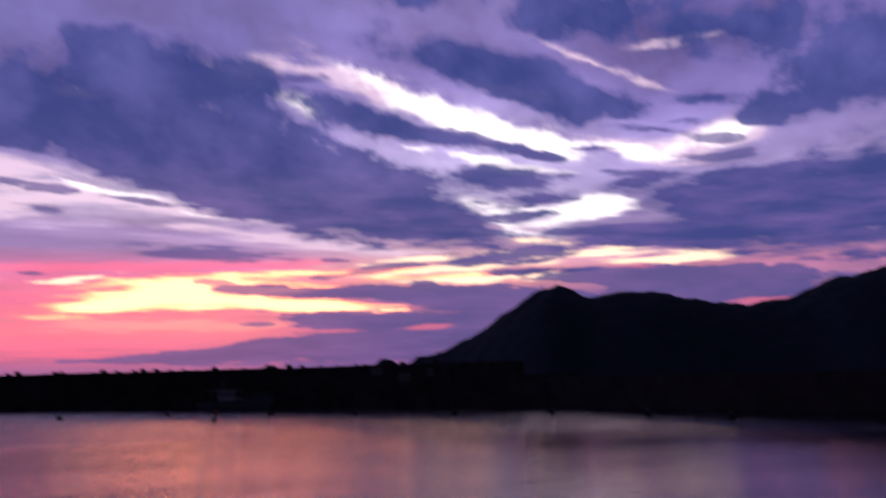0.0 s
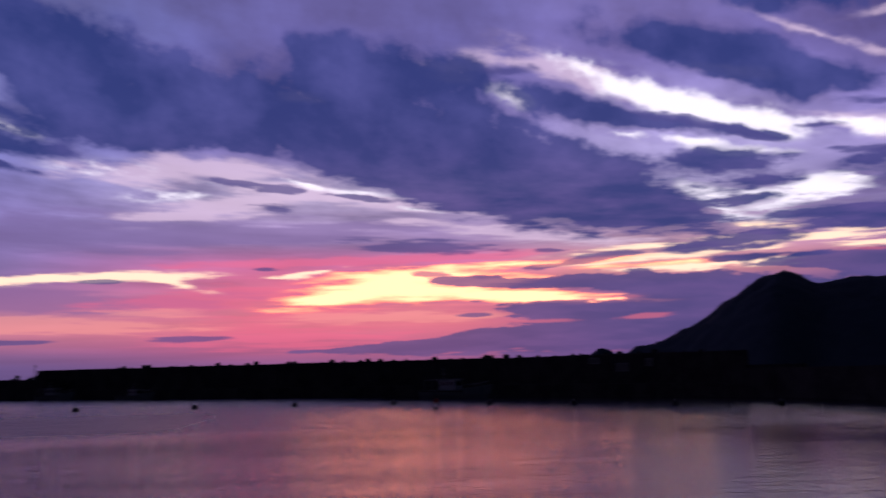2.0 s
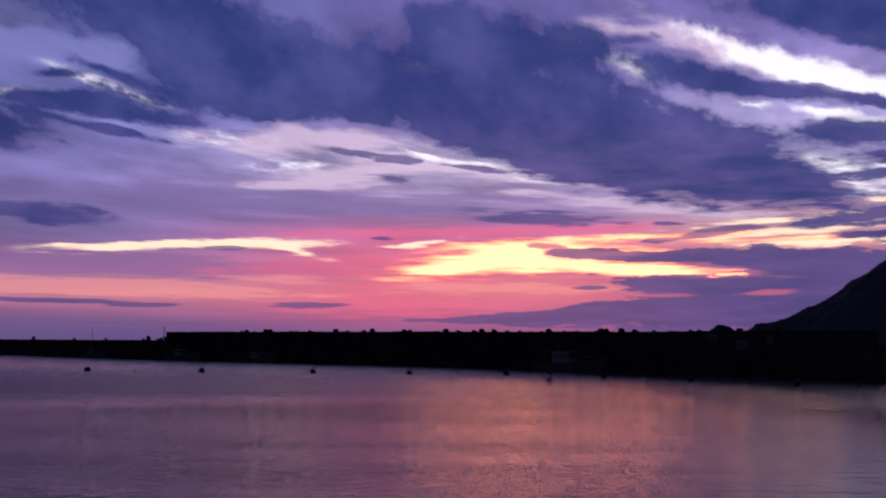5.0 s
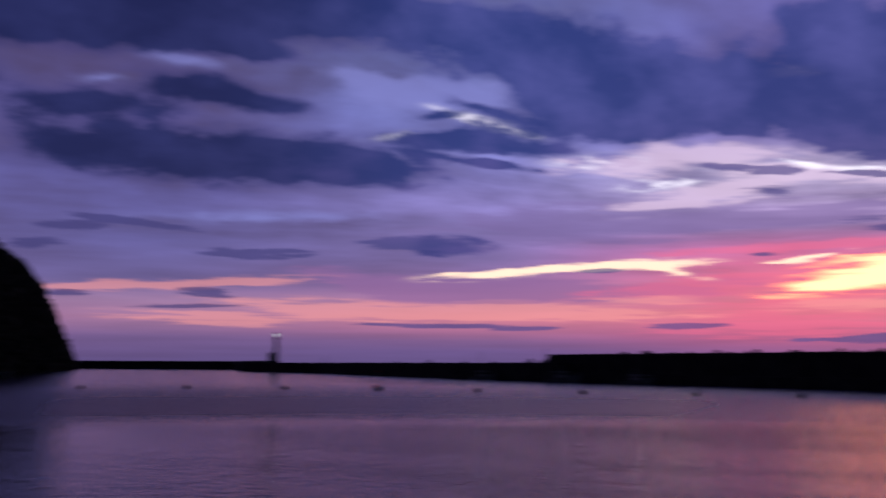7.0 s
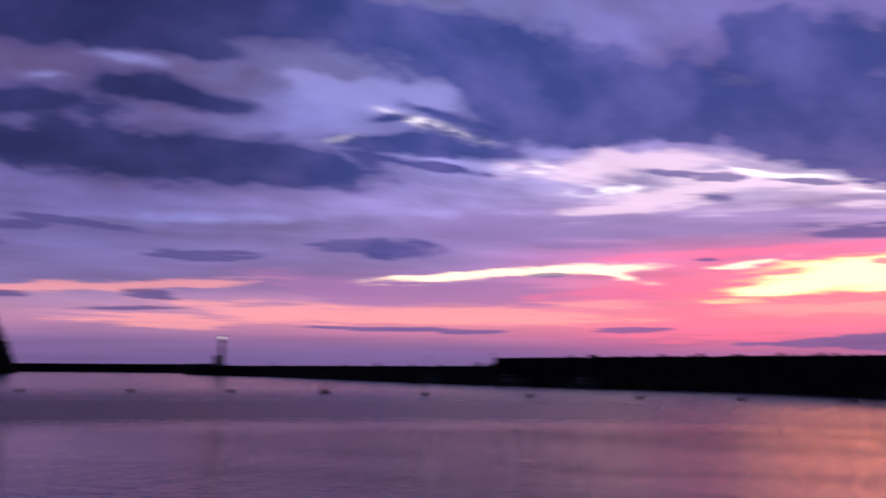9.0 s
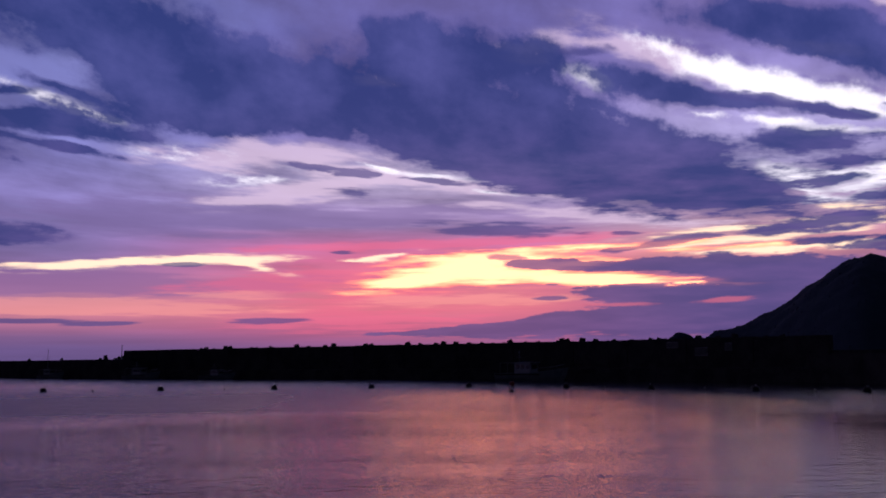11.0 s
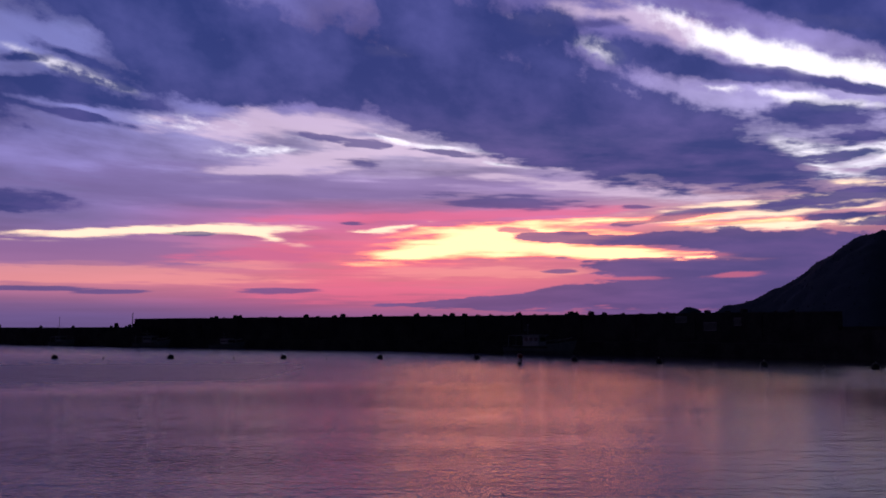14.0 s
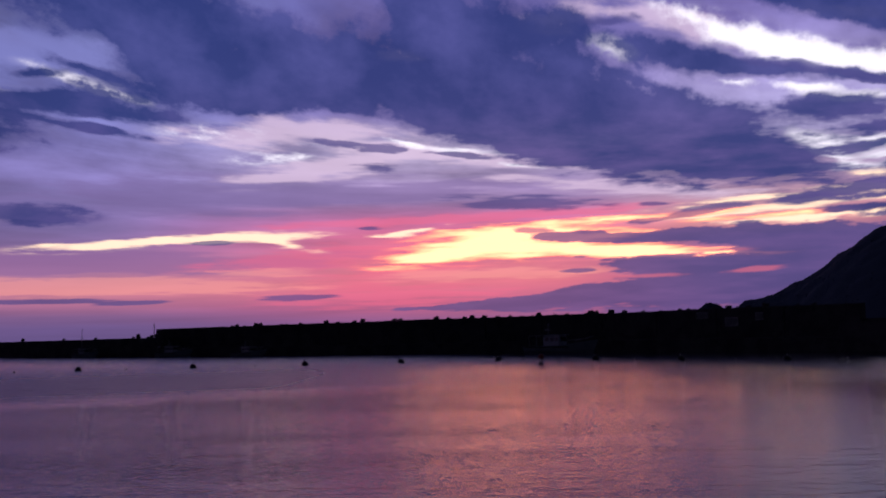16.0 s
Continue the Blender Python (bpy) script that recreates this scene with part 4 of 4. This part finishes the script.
# ---------- lighthouse ----------
def lighthouse(m):
    t = thing("lighthouse", m, "slender white harbour lighthouse with a lit lantern on the breakwater", "lighthouse")
    part("plinth", box(B(), -1.6, 1.6, -1.6, 1.6, 0, 0.5, 0.08), CONCRETE, t)
    part("tower", turned(B(), [(1.05, 0.5), (0.95, 1.2), (0.78, 5.0), (0.68, 8.2), (0.72, 8.4)], 28), WHITE, t, smooth=True)
    part("door", box(B(), -0.4, 0.4, -1.08, -0.9, 0.5, 2.5, 0.03), STEEL, t, "grey steel door")
    gallery = part("gallery", turned(B(), [(0.7, 8.4), (1.25, 8.6), (1.3, 8.8), (0.7, 8.82)], 28), WHITE, t)
    for i in range(12):
        a = 2 * math.pi * i / 12
        part("rail_post", rod(B(), (1.2 * math.cos(a), 1.2 * math.sin(a), 8.8), (1.2 * math.cos(a), 1.2 * math.sin(a), 9.6), 0.025, n=6), STEEL, gallery)
    ring = B()
    for i in range(24):
        a, b = 2 * math.pi * i / 24, 2 * math.pi * (i + 1) / 24
        rod(ring, (1.2 * math.cos(a), 1.2 * math.sin(a), 9.6), (1.2 * math.cos(b), 1.2 * math.sin(b), 9.6), 0.025, n=6)
    part("handrail", ring, STEEL, gallery)
    lantern = part("lantern", turned(B(), [(0.5, 8.82), (0.5, 9.4), (0.55, 9.42), (0.3, 9.5)], 20), WHITE, t)
    part("lens", turned(B(), [(0.2, 9.5), (0.5, 9.62), (0.56, 10.0), (0.5, 10.35), (0.2, 10.5)], 20), BEACON, lantern, "lit greenish-white lens", True)
    part("cap", turned(B(), [(0.5, 10.5), (0.62, 10.55), (0.35, 10.85), (0.06, 11.05)], 20), WHITE, lantern)
    hut = part("equipment_hut", box(B(), -2.8, -1.0, -1.1, 1.1, 0, 3.4, 0.05), WHITE, t, "small white equipment hut")
    part("hut_roof", box(B(), -2.95, -0.95, -1.25, 1.25, 3.4, 3.6, 0.03), CONCRETE, hut)
    part("hut_door", box(B(), -2.3, -1.5, -1.13, -1.06, 0.05, 2.1, 0.02), STEEL, hut)
    part("hut_mast", rod(B(), (-2.4, 0, 3.6), (-2.4, 0, 4.6), 0.04), STEEL, hut)


lighthouse(pose(*polar(-33.72, 362, 3.5), 0, 0, 34))

# ---------- pole, boards and posts on the walls ----------
pole = thing("pole", Matrix.Translation(along(shifted(INNER, 2.4), length(INNER) - 5.6)[0] + Vector((0, 0, 3.53))), "pale tall steel pole at the end of the storm wall", "pole")
part("shaft", rod(B(), (0, 0, 0.12), (0, 0, 2.5), 0.09, 0.06), PALE_BOARD, pole)
part("base_plate", box(B(), -0.22, 0.22, -0.22, 0.22, 0, 0.12, 0.02), STEEL, pole)
part("cap", turned(B(), [(0.1, 2.5), (0.12, 2.54), (0.05, 2.62)], 12), STEEL, pole)


def wall_board(s, z, w, h):
    p, d = along(WALL, s)
    t = thing("notice_board", Matrix.Translation((p.x, p.y, z)) @ Matrix.Rotation(math.atan2(d.y, d.x), 4, "Z"), "pale blank board fixed to the concrete storm wall", "sign", "boards on the wall")
    part("panel", box(B(), -w / 2, w / 2, -0.06, -0.02, 0, h, 0.008), PALE_BOARD, t)
    part("frame", box(B(), -w / 2 - 0.05, w / 2 + 0.05, -0.02, -0.002, -0.05, h + 0.05, 0.008), STEEL, t)


for bx, z, w, h in ((13.7, 4.0, 1.6, 0.65), (15.3, 3.0, 1.7, 0.9), (16.8, 3.6, 0.9, 0.8)):
    best = min(range(0, 1400), key=lambda i: abs(math.degrees(math.atan2(*along(WALL, i / 10)[0].xy)) - bx))
    wall_board(best / 10, z, w, h)


post = thing("bollard_post", Matrix.Translation(along(shifted(INNER, 2.4), 74)[0] + Vector((0, 0, 3.5))), "thin dark post standing on the low breakwater", "post")
part("shaft", rod(B(), (0, 0, 0.1), (0, 0, 1.5), 0.13, 0.11), STEEL, post)
part("foot", turned(B(), [(0.3, 0), (0.3, 0.08), (0.14, 0.12)], 12), STEEL, post)
part("cap", turned(B(), [(0.12, 1.5), (0.19, 1.54), (0.17, 1.66), (0.05, 1.72)], 12), STEEL, post)


# ---------- rocks at the tip of the outer breakwater ----------
def boulder(p, size, seed):
    bm = B()
    bmesh.ops.create_icosphere(bm, subdivisions=2, radius=size)
    for v in bm.verts:
        v.co *= 1 + 0.45 * noise.noise(v.co / size * 1.3 + Vector((seed, 0, 0)))
        v.co.z *= 0.8
    me = bpy.data.meshes.new("boulder")
    bm.to_mesh(me)
    bm.free()
    me.materials.append(ROCK)
    tagged(new("boulder", me), "dark rough boulder at the breakwater's tip", "rock", "boulders at the tip").location = p


for i in range(9):
    boulder(Vector((-405 - 1.3 * i, 404 + 0.8 * (i % 3), 2.6 - 0.32 * i)), 2.1 - 0.08 * i + 0.4 * math.sin(i * 2.1), i * 3.7)


# ---------- tetrapods on the seaward mound ----------
def tetrapod():
    bm = B()
    dirs = [Vector((0, 0, 1))] + [Vector((math.cos(a) * 0.943, math.sin(a) * 0.943, -0.333)) for a in (0.3, 0.3 + 2.094, 0.3 + 4.189)]
    for d in dirs:
        rod(bm, d * -0.1, d * 1.5, 0.62, 0.36, 12)
    me = bpy.data.meshes.new("tetrapod")
    bm.to_mesh(me)
    bm.free()
    me.materials.append(CONCRETE)
    return tagged(new("tetrapod", me), "dark concrete tetrapod heaped behind the storm wall", "tetrapod", "tetrapods along the breakwater")


first_tetrapod = tetrapod()
made_tetrapods = 0


def put_tetrapod(p, tilt, turn, size):
    global made_tetrapods
    m = Matrix.Translation(p) @ Euler((radians(tilt[0]), radians(tilt[1]), radians(turn))).to_matrix().to_4x4()
    ob = first_tetrapod if made_tetrapods == 0 else copy_thing(first_tetrapod, m)
    ob.matrix_basis = m @ Matrix.Scale(size, 4)
    made_tetrapods += 1


BACK = shifted(MAIN, 9.2)
reach = length(BACK)
rng = random.Random(11)
s = 8.0
while s < reach - 6:
    p, d = along(BACK, s)
    size = rng.choice((0.92, 0.97, 1.0, 1.04, 1.08, 1.14))
    put_tetrapod(p + Vector((0, 0, 2.97 + 0.85 * size)), (rng.uniform(-24, 24), rng.uniform(-24, 24)), rng.uniform(0, 120), size)
    s += rng.uniform(1.0, 2.9)
LOWBACK = shifted(INNER, 6.2)
run_wall("rubble_mound_low", shifted(INNER, 5.004), 6, -2, 2.1, ROCK, "dark rubble mound behind the low breakwater")
total = length(LOWBACK)
for back in (1.5, 4.5, 7, 9, 10.5, 12.5, 14, 17, 19.5, 33, 48, 70, 95):
    p, d = along(LOWBACK, total - back)
    size = rng.uniform(0.72, 1.0)
    put_tetrapod(p + Vector((0, 0, 2.1 + 0.85 * size)), (rng.uniform(-24, 24), rng.uniform(-24, 24)), rng.uniform(0, 120), size)
